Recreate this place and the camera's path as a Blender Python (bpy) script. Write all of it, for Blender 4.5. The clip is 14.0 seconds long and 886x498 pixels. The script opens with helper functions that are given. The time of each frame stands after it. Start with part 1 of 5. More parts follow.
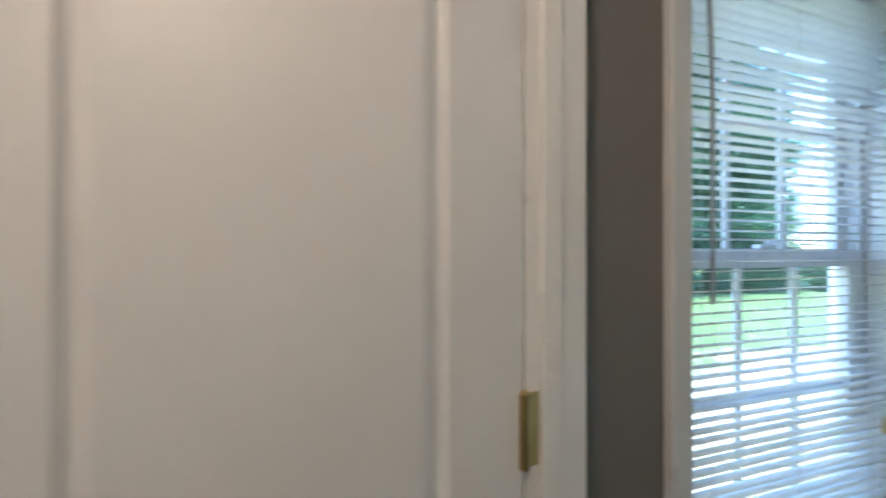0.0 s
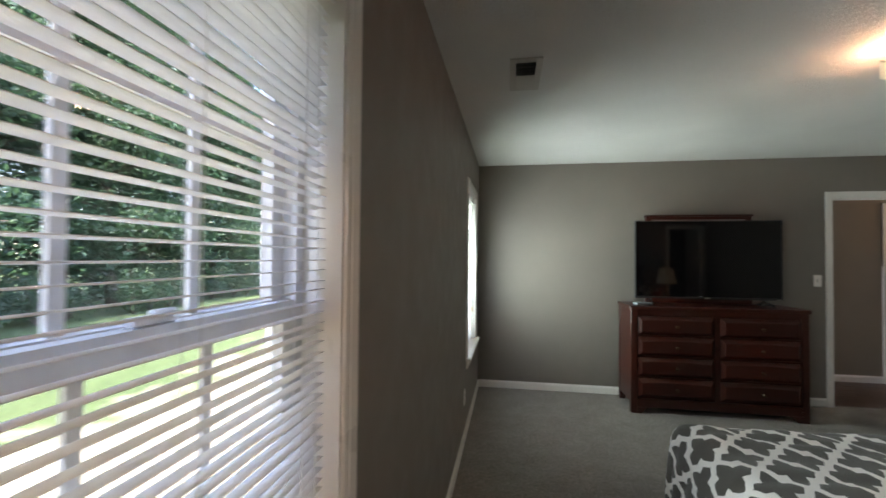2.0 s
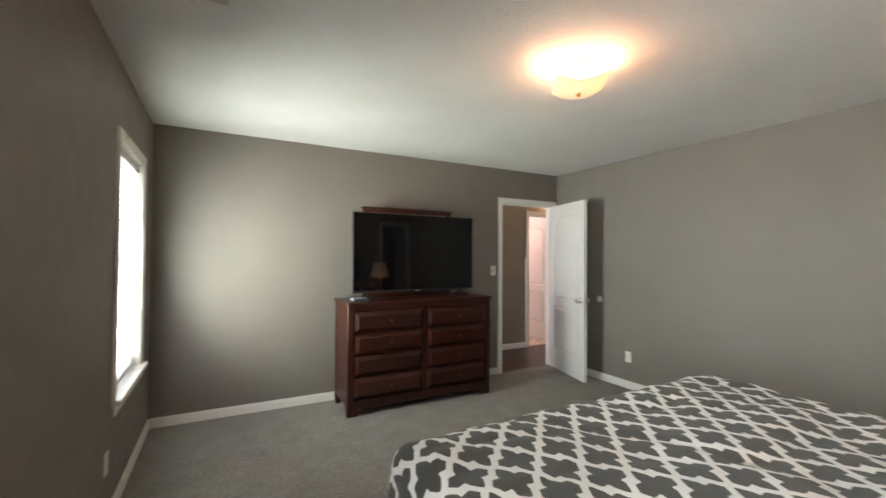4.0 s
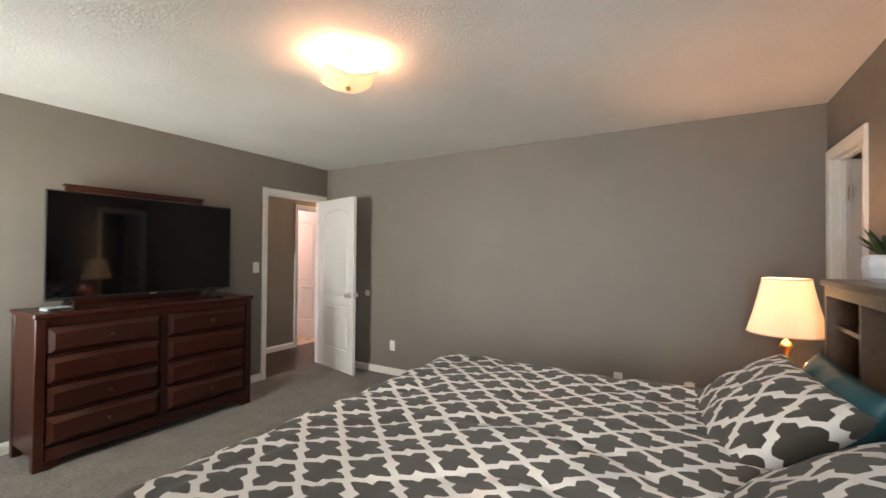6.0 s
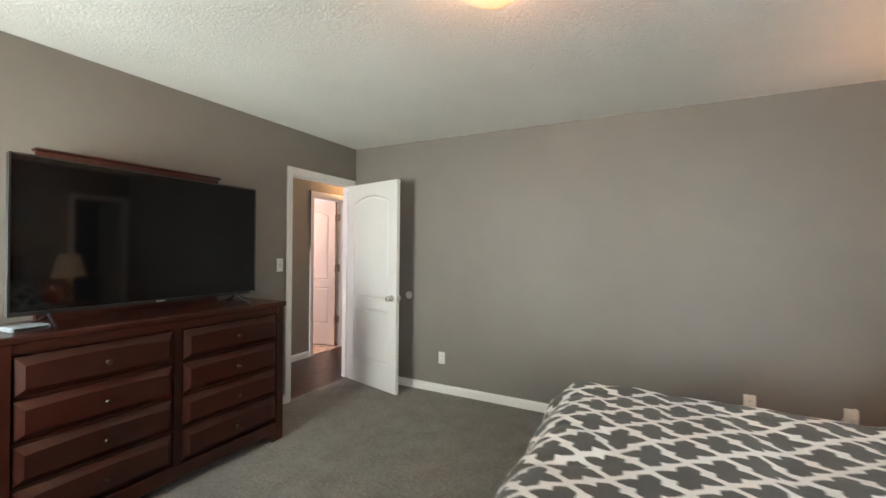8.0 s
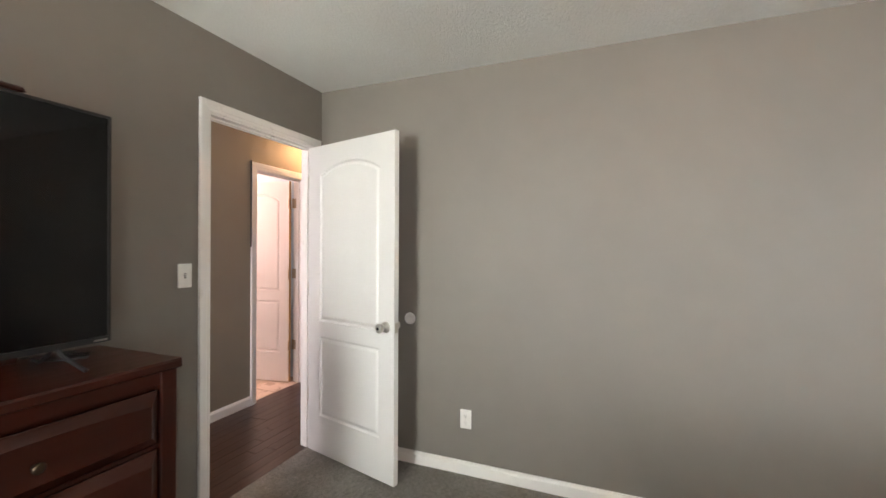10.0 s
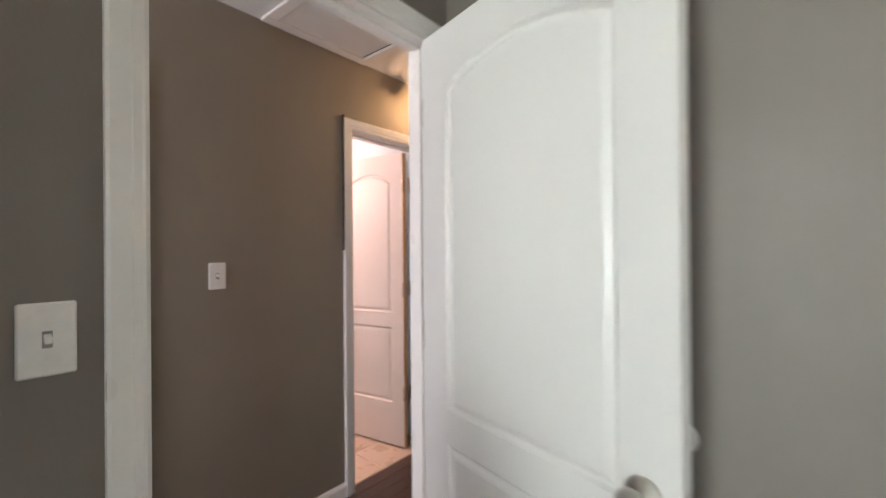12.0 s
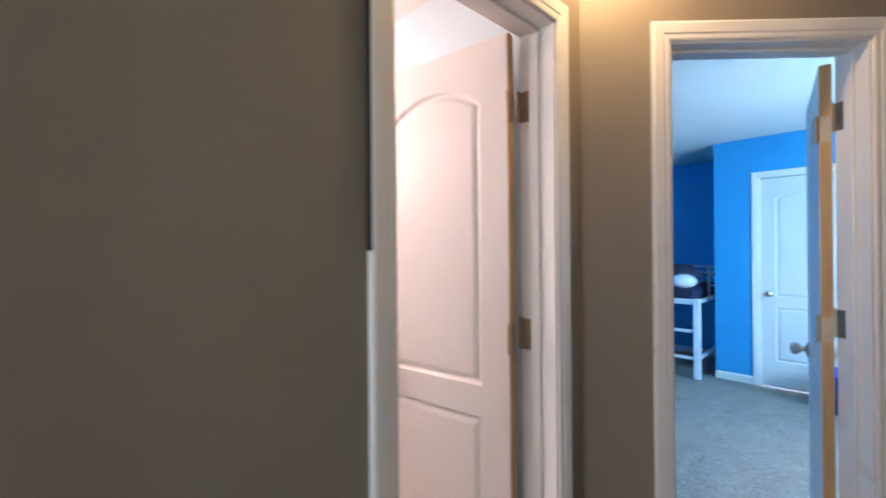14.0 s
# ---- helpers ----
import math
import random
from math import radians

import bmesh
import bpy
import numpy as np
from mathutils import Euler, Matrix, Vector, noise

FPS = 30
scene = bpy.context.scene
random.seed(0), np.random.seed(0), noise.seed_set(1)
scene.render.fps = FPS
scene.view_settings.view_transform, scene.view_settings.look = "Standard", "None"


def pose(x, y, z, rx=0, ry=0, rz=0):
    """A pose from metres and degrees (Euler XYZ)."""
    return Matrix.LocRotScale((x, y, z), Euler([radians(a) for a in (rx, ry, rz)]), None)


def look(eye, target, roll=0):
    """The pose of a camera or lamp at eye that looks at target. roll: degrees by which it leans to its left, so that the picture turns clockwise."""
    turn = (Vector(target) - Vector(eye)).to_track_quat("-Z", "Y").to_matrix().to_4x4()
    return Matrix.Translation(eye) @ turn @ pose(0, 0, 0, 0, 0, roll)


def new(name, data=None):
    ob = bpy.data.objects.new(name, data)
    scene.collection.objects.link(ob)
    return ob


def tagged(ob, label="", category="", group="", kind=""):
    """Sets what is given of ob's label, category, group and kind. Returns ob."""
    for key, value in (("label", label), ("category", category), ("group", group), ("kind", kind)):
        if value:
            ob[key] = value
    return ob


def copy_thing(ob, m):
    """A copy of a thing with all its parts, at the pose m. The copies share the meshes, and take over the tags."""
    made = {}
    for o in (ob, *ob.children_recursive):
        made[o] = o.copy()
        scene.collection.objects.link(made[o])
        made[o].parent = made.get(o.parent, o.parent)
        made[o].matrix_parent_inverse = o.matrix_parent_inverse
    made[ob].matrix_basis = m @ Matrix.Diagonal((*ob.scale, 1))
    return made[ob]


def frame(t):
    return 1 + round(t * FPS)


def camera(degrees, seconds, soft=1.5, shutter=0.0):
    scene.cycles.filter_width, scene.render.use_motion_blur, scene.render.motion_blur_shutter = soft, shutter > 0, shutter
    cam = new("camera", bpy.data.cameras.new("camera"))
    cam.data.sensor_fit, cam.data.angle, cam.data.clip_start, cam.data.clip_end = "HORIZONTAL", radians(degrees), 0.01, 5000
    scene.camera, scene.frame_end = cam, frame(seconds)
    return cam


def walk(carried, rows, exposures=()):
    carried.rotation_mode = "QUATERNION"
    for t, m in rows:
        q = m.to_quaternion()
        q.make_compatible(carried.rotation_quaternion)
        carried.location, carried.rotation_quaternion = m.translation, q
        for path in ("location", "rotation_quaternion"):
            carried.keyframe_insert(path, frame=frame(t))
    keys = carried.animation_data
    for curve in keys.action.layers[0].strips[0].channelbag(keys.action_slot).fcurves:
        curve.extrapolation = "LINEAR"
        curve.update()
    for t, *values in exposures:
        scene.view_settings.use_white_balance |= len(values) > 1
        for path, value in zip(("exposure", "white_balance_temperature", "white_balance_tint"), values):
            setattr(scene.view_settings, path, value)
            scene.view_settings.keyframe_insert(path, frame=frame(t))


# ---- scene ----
cam = camera(94.1, 14.0, shutter=0.4)
PATH = [
    (0, (0.571, 0.33, 1.327), (-1.317, 0.981, 1.337), 0.1),
    (0.5, (0.457, 0.426, 1.345), (-1.037, 1.754, 1.377), 0.6),
    (1, (0.4, 0.568, 1.39), (-0.62, 2.289, 1.425), 0.4),
    (1.5, (0.378, 0.721, 1.394), (-0.252, 2.619, 1.438), 0.5),
    (2, (0.346, 0.909, 1.421), (0.025, 2.882, 1.461), 0.5),
    (2.5, (0.345, 1.118, 1.372), (0.305, 3.117, 1.408), 0.4),
    (3, (0.422, 1.278, 1.394), (0.694, 3.26, 1.415), 0.4),
    (3.5, (0.492, 1.4, 1.395), (1.094, 3.308, 1.419), 0.5),
    (4, (0.498, 1.484, 1.388), (1.444, 3.246, 1.423), 0.4),
    (4.2, (0.529, 1.475, 1.392), (1.586, 3.173, 1.426), 0.4),
    (6.3, (0.569, 1.538, 1.377), (2.324, 2.498, 1.4), 0.5),
    (6.5, (0.588, 1.596, 1.377), (2.358, 2.527, 1.398), 0.5),
    (7, (0.63, 1.879, 1.351), (2.427, 2.757, 1.376), 0.3),
    (7.5, (0.746, 2.185, 1.353), (2.526, 3.095, 1.366), 0.6),
    (8, (0.826, 2.577, 1.37), (2.594, 3.512, 1.373), 0.6),
    (8.5, (0.996, 2.965, 1.365), (2.786, 3.858, 1.369), 0.4),
    (9, (1.291, 3.24, 1.359), (3.126, 4.036, 1.355), 0.3),
    (9.2, (1.421, 3.322, 1.362), (3.279, 4.063, 1.358), 0.3),
    (11.5, (2.955, 4.324, 1.346), (4.714, 5.275, 1.362), -0.2),
    (12, (3.22, 4.62, 1.354), (4.768, 5.887, 1.36), -0.5),
    (12.5, (3.473, 4.907, 1.385), (4.783, 6.418, 1.359), -0.1),
    (13, (3.663, 5.29, 1.365), (4.817, 6.923, 1.347), -0.6),
    (13.5, (3.899, 5.655, 1.366), (5.064, 7.282, 1.364), -0.6),
    (14, (4.205, 5.835, 1.361), (5.585, 7.283, 1.364), -0.5),
]
EXPOSURES = [(0.0, 3.35, 5100, 3), (0.5, 3.35, 5450, 4), (1.0, 3.6, 5900, 12), (1.5, 3.45, 6300, 16), (2.0, 3.2, 6800, 23), (2.5, 3.0, 7700, 36), (3.0, 3.55, 10600, 45), (3.5, 4.0, 7900, 31), (4.0, 3.88, 7250, 28), (6.5, 3.9, 7750, 34), (7.5, 3.95, 7350, 28), (9.0, 4.5, 7300, 33), (11.5, 4.05, 7600, 32), (12.0, 4.05, 7000, 29), (12.5, 3.65, 7800, 36), (13.0, 3.6, 7900, 38), (13.5, 3.95, 6800, 24), (14.0, 4.0, 6200, 17)]
walk(cam, [(t, look(eye, target, roll)) for t, eye, target, roll in PATH], EXPOSURES)

# ---- light and exposure ----
world = bpy.data.worlds.new("sky_world")
scene.world = world
world.use_nodes = True
wn = world.node_tree.nodes
sky = wn.new("ShaderNodeTexSky")
sky.sky_type = "NISHITA"
sky.sun_disc = False
sky.sun_elevation = radians(56)
sky.sun_rotation = radians(168)
world.node_tree.links.new(sky.outputs[0], wn["Background"].inputs[0])
wn["Background"].inputs[1].default_value = 0.15

sun_data = bpy.data.lights.new("sun", "SUN")
sun_data.energy = 2.6
sun_data.angle = radians(0.5)
sun_data.color = (1.0, 0.95, 0.87)
sun = new("sun", sun_data)
sun.matrix_world = look((0, 0, 30), (-17 * math.sin(radians(168)) * 1.0, -17 * math.cos(radians(168)), 30 - 17 * math.tan(radians(56))))


def point_lamp(name, place, watts, colour, size):
    d = bpy.data.lights.new(name, "POINT")
    d.energy, d.color, d.shadow_soft_size = watts, colour, size
    o = new(name, d)
    o.location = place
    return o


def area_lamp(name, m, watts, colour, w, h, spread=180):
    d = bpy.data.lights.new(name, "AREA")
    d.shape, d.size, d.size_y, d.energy, d.color = "RECTANGLE", w, h, watts, colour
    d.spread = radians(spread)
    o = new(name, d)
    o.matrix_world = m
    return o


WARM = (1.0, 0.59, 0.34)
# two bulbs above the glass dish of the ceiling light
point_lamp("ceiling_bulb_light", (2.130, 3.152, 2.372), 0.42, WARM, 0.035)
point_lamp("ceiling_bulb_light", (2.260, 3.044, 2.372), 0.42, WARM, 0.035)
point_lamp("table_lamp_light", (3.45, 1.06, 1.12), 1.7, (1.0, 0.60, 0.34), 0.04)
point_lamp("hall_bulb_light", (5.36, 6.27, 2.34), 0.85, (1.0, 0.64, 0.30), 0.04)
point_lamp("bathroom_bulb_light", (4.55, 7.75, 1.95), 3.5, (1.0, 0.65, 0.54), 0.15)
point_lamp("closet_bulb_light", (0.95, -0.15, 2.30), 2.8, (1.0, 0.66, 0.43), 0.08)
# cool fill added at the hall's unseen end, in a made-up window opening
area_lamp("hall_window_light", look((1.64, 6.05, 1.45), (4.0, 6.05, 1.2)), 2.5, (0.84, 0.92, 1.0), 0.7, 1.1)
# daylight of the blue room, through a window on its unseen side
area_lamp("blue_room_window_light", look((7.6, 4.66, 1.5), (7.6, 6.5, 1.2)), 5.6, (0.28, 0.72, 1.0), 1.4, 1.2)

# daylight in the openings of the two bedroom windows: sky falling in and down, sunlit lawn thrown up
area_lamp("window_daylight", pose(-0.165, 4.6625, 1.325, 90, 0, -90), 2.4, (0.80, 1.0, 0.97), 0.74, 1.36)
area_lamp("window_sky_far", look((-0.014, 4.6625, 1.325), (1.0, 4.75, 1.12)), 1.3, (0.76, 0.91, 1.0), 0.70, 1.30, 160)
area_lamp("window_lawn_far", look((-0.018, 4.6625, 1.20), (1.0, 4.85, 1.60)), 2.2, (0.74, 1.0, 0.87), 0.70, 1.05, 140)
# sky and lawn light that enters through the blind of the near window
area_lamp("window_sky_near", look((0.090, 1.366, 1.32), (1.041, 1.675, 1.26)), 1.5, (0.74, 0.96, 0.98), 0.54, 1.25, 92)


# ---- materials ----
def node_mat(name, rough=0.6, metal=0.0):
    m = bpy.data.materials.new(name)
    m.use_nodes = True
    nt = m.node_tree
    b = nt.nodes["Principled BSDF"]
    b.inputs["Roughness"].default_value = rough
    b.inputs["Metallic"].default_value = metal
    return m, nt, b


def position(nt, scale=(1, 1, 1)):
    tc = nt.nodes.new("ShaderNodeTexCoord")
    mp = nt.nodes.new("ShaderNodeMapping")
    mp.inputs["Scale"].default_value = scale
    nt.links.new(tc.outputs["Object"], mp.inputs["Vector"])
    return mp.outputs[0]


def noise_tex(nt, vec, scale, detail=3.0, rough=0.5):
    n = nt.nodes.new("ShaderNodeTexNoise")
    n.inputs["Scale"].default_value = scale
    n.inputs["Detail"].default_value = detail
    n.inputs["Roughness"].default_value = rough
    nt.links.new(vec, n.inputs["Vector"])
    return n.outputs["Fac"]


def ramp(nt, fac, stops):
    r = nt.nodes.new("ShaderNodeValToRGB")
    while len(r.color_ramp.elements) < len(stops):
        r.color_ramp.elements.new(0.5)
    for e, (p, c) in zip(r.color_ramp.elements, stops):
        e.position, e.color = p, (*c, 1)
    nt.links.new(fac, r.inputs[0])
    return r.outputs[0]


def mix(nt, fac, a, b, mode="MIX"):
    n = nt.nodes.new("ShaderNodeMix")
    n.data_type, n.blend_type = "RGBA", mode
    for sock, v in ((n.inputs[0], fac), (n.inputs[6], a), (n.inputs[7], b)):
        if isinstance(v, (int, float)):
            sock.default_value = v
        elif isinstance(v, tuple):
            sock.default_value = (*v, 1)
        else:
            nt.links.new(v, sock)
    return n.outputs[2]


def calc(nt, op, a, b=None, c=None):
    n = nt.nodes.new("ShaderNodeMath")
    n.operation = op
    for i, v in enumerate((a, b, c)):
        if v is None:
            continue
        if isinstance(v, (int, float)):
            n.inputs[i].default_value = v
        else:
            nt.links.new(v, n.inputs[i])
    return n.outputs[0]


def bump(nt, bsdf, height, strength, distance):
    n = nt.nodes.new("ShaderNodeBump")
    n.inputs["Strength"].default_value = strength
    n.inputs["Distance"].default_value = distance
    nt.links.new(height, n.inputs["Height"])
    nt.links.new(n.outputs[0], bsdf.inputs["Normal"])


def painted(name, col, rough=0.6, var=0.06, bump_scale=150.0, bump_dist=0.0011, big=1.6):
    """Paint with roller texture, and slow patchiness."""
    m, nt, b = node_mat(name, rough)
    v = position(nt)
    slow = noise_tex(nt, v, big, 4, 0.6)
    lo = tuple(c * (1 - var) for c in col)
    hi = tuple(min(1, c * (1 + var)) for c in col)
    nt.links.new(ramp(nt, slow, [(0.3, lo), (0.7, hi)]), b.inputs["Base Color"])
    rr = ramp(nt, noise_tex(nt, v, 7, 3), [(0.3, (rough - 0.06,) * 3), (0.7, (min(1, rough + 0.06),) * 3)])
    nt.links.new(rr, b.inputs["Roughness"])
    bump(nt, b, noise_tex(nt, v, bump_scale, 3, 0.6), 0.5, bump_dist)
    return m


def plain(name, col, rough=0.5, metal=0.0, var=0.05):
    m, nt, b = node_mat(name, rough, metal)
    v = position(nt)
    n = noise_tex(nt, v, 30, 4, 0.6)
    nt.links.new(ramp(nt, n, [(0.3, tuple(c * (1 - var) for c in col)), (0.7, tuple(min(1, c * (1 + var)) for c in col))]), b.inputs["Base Color"])
    return m


def wood(name, dark, light, rough=0.3, axis=(1.0, 14.0, 14.0), scale=3.0, coat=0.0, relief=0.25):
    m, nt, b = node_mat(name, rough)
    v = position(nt, axis)
    oi = nt.nodes.new("ShaderNodeObjectInfo")
    add = nt.nodes.new("ShaderNodeVectorMath")
    add.operation = "ADD"
    sc = nt.nodes.new("ShaderNodeVectorMath")
    sc.operation = "SCALE"
    comb = nt.nodes.new("ShaderNodeCombineXYZ")
    for i in range(3):
        nt.links.new(oi.outputs["Random"], comb.inputs[i])
    nt.links.new(comb.outputs[0], sc.inputs[0])
    sc.inputs["Scale"].default_value = 37.0
    nt.links.new(v, add.inputs[0])
    nt.links.new(sc.outputs[0], add.inputs[1])
    grain = noise_tex(nt, add.outputs[0], scale, 8, 0.65)
    col = ramp(nt, grain, [(0.25, dark), (0.75, light)])
    tone = ramp(nt, oi.outputs["Random"], [(0, (0.82,) * 3), (1, (1.12,) * 3)])
    nt.links.new(mix(nt, 1.0, col, tone, "MULTIPLY"), b.inputs["Base Color"])
    nt.links.new(ramp(nt, grain, [(0.3, (rough + 0.04,) * 3), (0.7, (rough - 0.03,) * 3)]), b.inputs["Roughness"])
    b.inputs["Coat Weight"].default_value = coat
    b.inputs["Coat Roughness"].default_value = 0.2
    if relief:
        bump(nt, b, grain, relief, 0.0006)
    return m


M_WALL = painted("wall_paint_taupe", (0.202, 0.179, 0.155), 0.55, 0.05)
M_HALL = painted("wall_paint_hall", (0.250, 0.214, 0.166), 0.55, 0.05)
M_BLUE = painted("wall_paint_blue", (0.020, 0.32, 0.66), 0.55, 0.05)
M_BATHWALL = painted("wall_paint_pale", (0.50, 0.62, 0.68), 0.6, 0.03)
M_TRIM = painted("trim_paint_white", (0.78, 0.76, 0.72), 0.32, 0.03, 90, 0.0003)
M_DOOR = painted("door_paint_white", (0.71, 0.70, 0.68), 0.36, 0.02, 160, 0.0003)
M_RAWEDGE = wood("raw_door_edge", (0.42, 0.24, 0.09), (0.62, 0.40, 0.18), 0.6, (14, 14, 1))


def ceiling_material():
    m, nt, b = node_mat("ceiling_texture_white", 0.85)
    v = position(nt)
    nt.links.new(ramp(nt, noise_tex(nt, v, 1.3, 4), [(0.3, (0.70, 0.69, 0.66)), (0.7, (0.78, 0.77, 0.74))]), b.inputs["Base Color"])
    lumps = noise_tex(nt, v, 78, 5, 0.62)
    flat = ramp(nt, lumps, [(0.42, (0, 0, 0)), (0.66, (1, 1, 1))])
    bump(nt, b, flat, 0.7, 0.0026)
    return m


def carpet_material():
    m, nt, b = node_mat("carpet_grey_pile", 0.95)
    v = position(nt)
    fine = noise_tex(nt, v, 420, 3, 0.7)
    tuft = noise_tex(nt, v, 46, 5, 0.75)
    tread = noise_tex(nt, v, 5.5, 6, 0.68)
    c = ramp(nt, fine, [(0.3, (0.145, 0.130, 0.112)), (0.7, (0.37, 0.335, 0.292))])
    c = mix(nt, 0.75, c, ramp(nt, tuft, [(0.32, (0.42,) * 3), (0.68, (1.45,) * 3)]), "MULTIPLY")
    c = mix(nt, 1.0, c, ramp(nt, tread, [(0.3, (0.78,) * 3), (0.7, (1.15,) * 3)]), "MULTIPLY")
    nt.links.new(c, b.inputs["Base Color"])
    b.inputs["Sheen Weight"].default_value = 0.15
    bump(nt, b, mix(nt, 0.6, fine, tuft), 1.0, 0.011)
    return m


def trellis_material(name, unit_u, unit_v, dark, light):
    """Wavy diamond lattice of pale lines on a dark ground, woven cotton."""
    m, nt, b = node_mat(name, 0.85)
    uv = nt.nodes.new("ShaderNodeUVMap")
    sep = nt.nodes.new("ShaderNodeSeparateXYZ")
    nt.links.new(uv.outputs[0], sep.inputs[0])
    u = calc(nt, "DIVIDE", sep.outputs[0], unit_u)
    v = calc(nt, "DIVIDE", sep.outputs[1], unit_v)
    a, c = calc(nt, "ADD", u, v), calc(nt, "SUBTRACT", v, u)

    def family(p, q):
        s1 = calc(nt, "SINE", calc(nt, "MULTIPLY", q, 4 * math.pi))
        f = calc(nt, "FRACT", calc(nt, "ADD", p, calc(nt, "MULTIPLY", s1, 0.024)))
        d = calc(nt, "ABSOLUTE", calc(nt, "SUBTRACT", f, 0.5))
        # cusps on both sides of the band, halfway and quarterway along each edge of a cell
        h = calc(nt, "ABSOLUTE", calc(nt, "SUBTRACT", calc(nt, "FRACT", q), 0.5))
        cusp = calc(nt, "MAXIMUM", calc(nt, "SUBTRACT", 1.0, calc(nt, "MULTIPLY", h, 8.0)), 0.0)
        return calc(nt, "GREATER_THAN", d, calc(nt, "SUBTRACT", 0.412, calc(nt, "MULTIPLY", cusp, 0.12)))

    line = calc(nt, "MAXIMUM", family(a, c), family(c, a))
    p = position(nt)
    weave = noise_tex(nt, p, 650, 2, 0.6)
    slow = noise_tex(nt, p, 9, 3, 0.6)
    col = mix(nt, line, dark, light)
    col = mix(nt, 0.5, col, ramp(nt, weave, [(0.3, (0.75,) * 3), (0.7, (1.2,) * 3)]), "MULTIPLY")
    col = mix(nt, 0.5, col, ramp(nt, slow, [(0.3, (0.88,) * 3), (0.7, (1.1,) * 3)]), "MULTIPLY")
    nt.links.new(col, b.inputs["Base Color"])
    b.inputs["Sheen Weight"].default_value = 0.2
    bump(nt, b, mix(nt, 0.4, weave, slow), 0.5, 0.003)
    return m


def glass_material():
    m, nt, b = node_mat("window_glass", 0.0)
    b.inputs["Transmission Weight"].default_value = 1.0
    b.inputs["IOR"].default_value = 1.0001
    b.inputs["Base Color"].default_value = (0.97, 0.99, 0.98, 1)
    b.inputs["Coat Weight"].default_value = 0.3
    b.inputs["Coat Roughness"].default_value = 0.0
    return m


def glow_shade(name, col, trans, emit, emit_col):
    m, nt, b = node_mat(name, 0.7)
    v = position(nt)
    n = noise_tex(nt, v, 60, 3)
    nt.links.new(ramp(nt, n, [(0.3, tuple(c * 0.93 for c in col)), (0.7, col)]), b.inputs["Base Color"])
    tr = nt.nodes.new("ShaderNodeBsdfTranslucent")
    tr.inputs["Color"].default_value = (*col, 1)
    mx = nt.nodes.new("ShaderNodeMixShader")
    mx.inputs[0].default_value = trans
    nt.links.new(b.outputs[0], mx.inputs[1])
    nt.links.new(tr.outputs[0], mx.inputs[2])
    nt.links.new(mx.outputs[0], nt.nodes["Material Output"].inputs["Surface"])
    b.inputs["Emission Color"].default_value = (*emit_col, 1)
    b.inputs["Emission Strength"].default_value = emit
    return m


def leaf_material(name, dark, light):
    m, nt, b = node_mat(name, 0.55)
    geo = nt.nodes.new("ShaderNodeNewGeometry")
    nt.links.new(ramp(nt, geo.outputs["Random Per Island"], [(0, dark), (1, light)]), b.inputs["Base Color"])
    tr = nt.nodes.new("ShaderNodeBsdfTranslucent")
    tr.inputs["Color"].default_value = (light[0] * 1.3, light[1] * 1.5, light[2], 1)
    mx = nt.nodes.new("ShaderNodeMixShader")
    mx.inputs[0].default_value = 0.35
    nt.links.new(b.outputs[0], mx.inputs[1])
    nt.links.new(tr.outputs[0], mx.inputs[2])
    nt.links.new(mx.outputs[0], nt.nodes["Material Output"].inputs["Surface"])
    return m


def lawn_material():
    m, nt, b = node_mat("lawn_grass", 0.9)
    v = position(nt)
    big = noise_tex(nt, v, 0.25, 5, 0.6)
    fine = noise_tex(nt, v, 14, 6, 0.7)
    grass = ramp(nt, big, [(0.3, (0.045, 0.085, 0.022)), (0.7, (0.105, 0.150, 0.055))])
    pale_ground = ramp(nt, noise_tex(nt, v, 1.2, 5, 0.6), [(0.3, (0.25, 0.24, 0.16)), (0.7, (0.42, 0.39, 0.29))])
    # paler strip along the house, with an uneven edge
    sep = nt.nodes.new("ShaderNodeSeparateXYZ")
    nt.links.new(v, sep.inputs[0])
    edge = calc(nt, "ADD", sep.outputs[0], calc(nt, "MULTIPLY", calc(nt, "SUBTRACT", noise_tex(nt, v, 0.7, 5, 0.65), 0.5), 5.0))
    near = calc(nt, "MULTIPLY_ADD", edge, 1.2, 5.9)
    near.node.use_clamp = True
    c = mix(nt, near, grass, pale_ground)
    c = mix(nt, 0.8, c, ramp(nt, fine, [(0.3, (0.6,) * 3), (0.7, (1.4,) * 3)]), "MULTIPLY")
    nt.links.new(c, b.inputs["Base Color"])
    bump(nt, b, fine, 1.0, 0.05)
    return m


M_CEIL = ceiling_material()
M_CARPET = carpet_material()
M_TRELLIS = trellis_material("bedding_trellis_cotton", 0.192, 0.208, (0.066, 0.059, 0.047), (0.90, 0.87, 0.83))
M_GLASS = glass_material()
M_CHERRY = wood("dark_cherry_wood", (0.031, 0.0046, 0.0018), (0.048, 0.0070, 0.0028), 0.32, (1.0, 9.0, 9.0), 4.0, 0.10, 0.0)
M_CHERRY_V = wood("dark_cherry_upright", (0.030, 0.0045, 0.0018), (0.047, 0.0069, 0.0028), 0.32, (9.0, 9.0, 1.0), 4.0, 0.10, 0.0)
for cherry in (M_CHERRY, M_CHERRY_V):
    cherry.node_tree.nodes["Principled BSDF"].inputs["Specular IOR Level"].default_value = 0.42
M_HEAD = wood("headboard_wood", (0.045, 0.020, 0.009), (0.10, 0.046, 0.021), 0.34, (1.0, 14.0, 14.0), 3.0, 0.2)
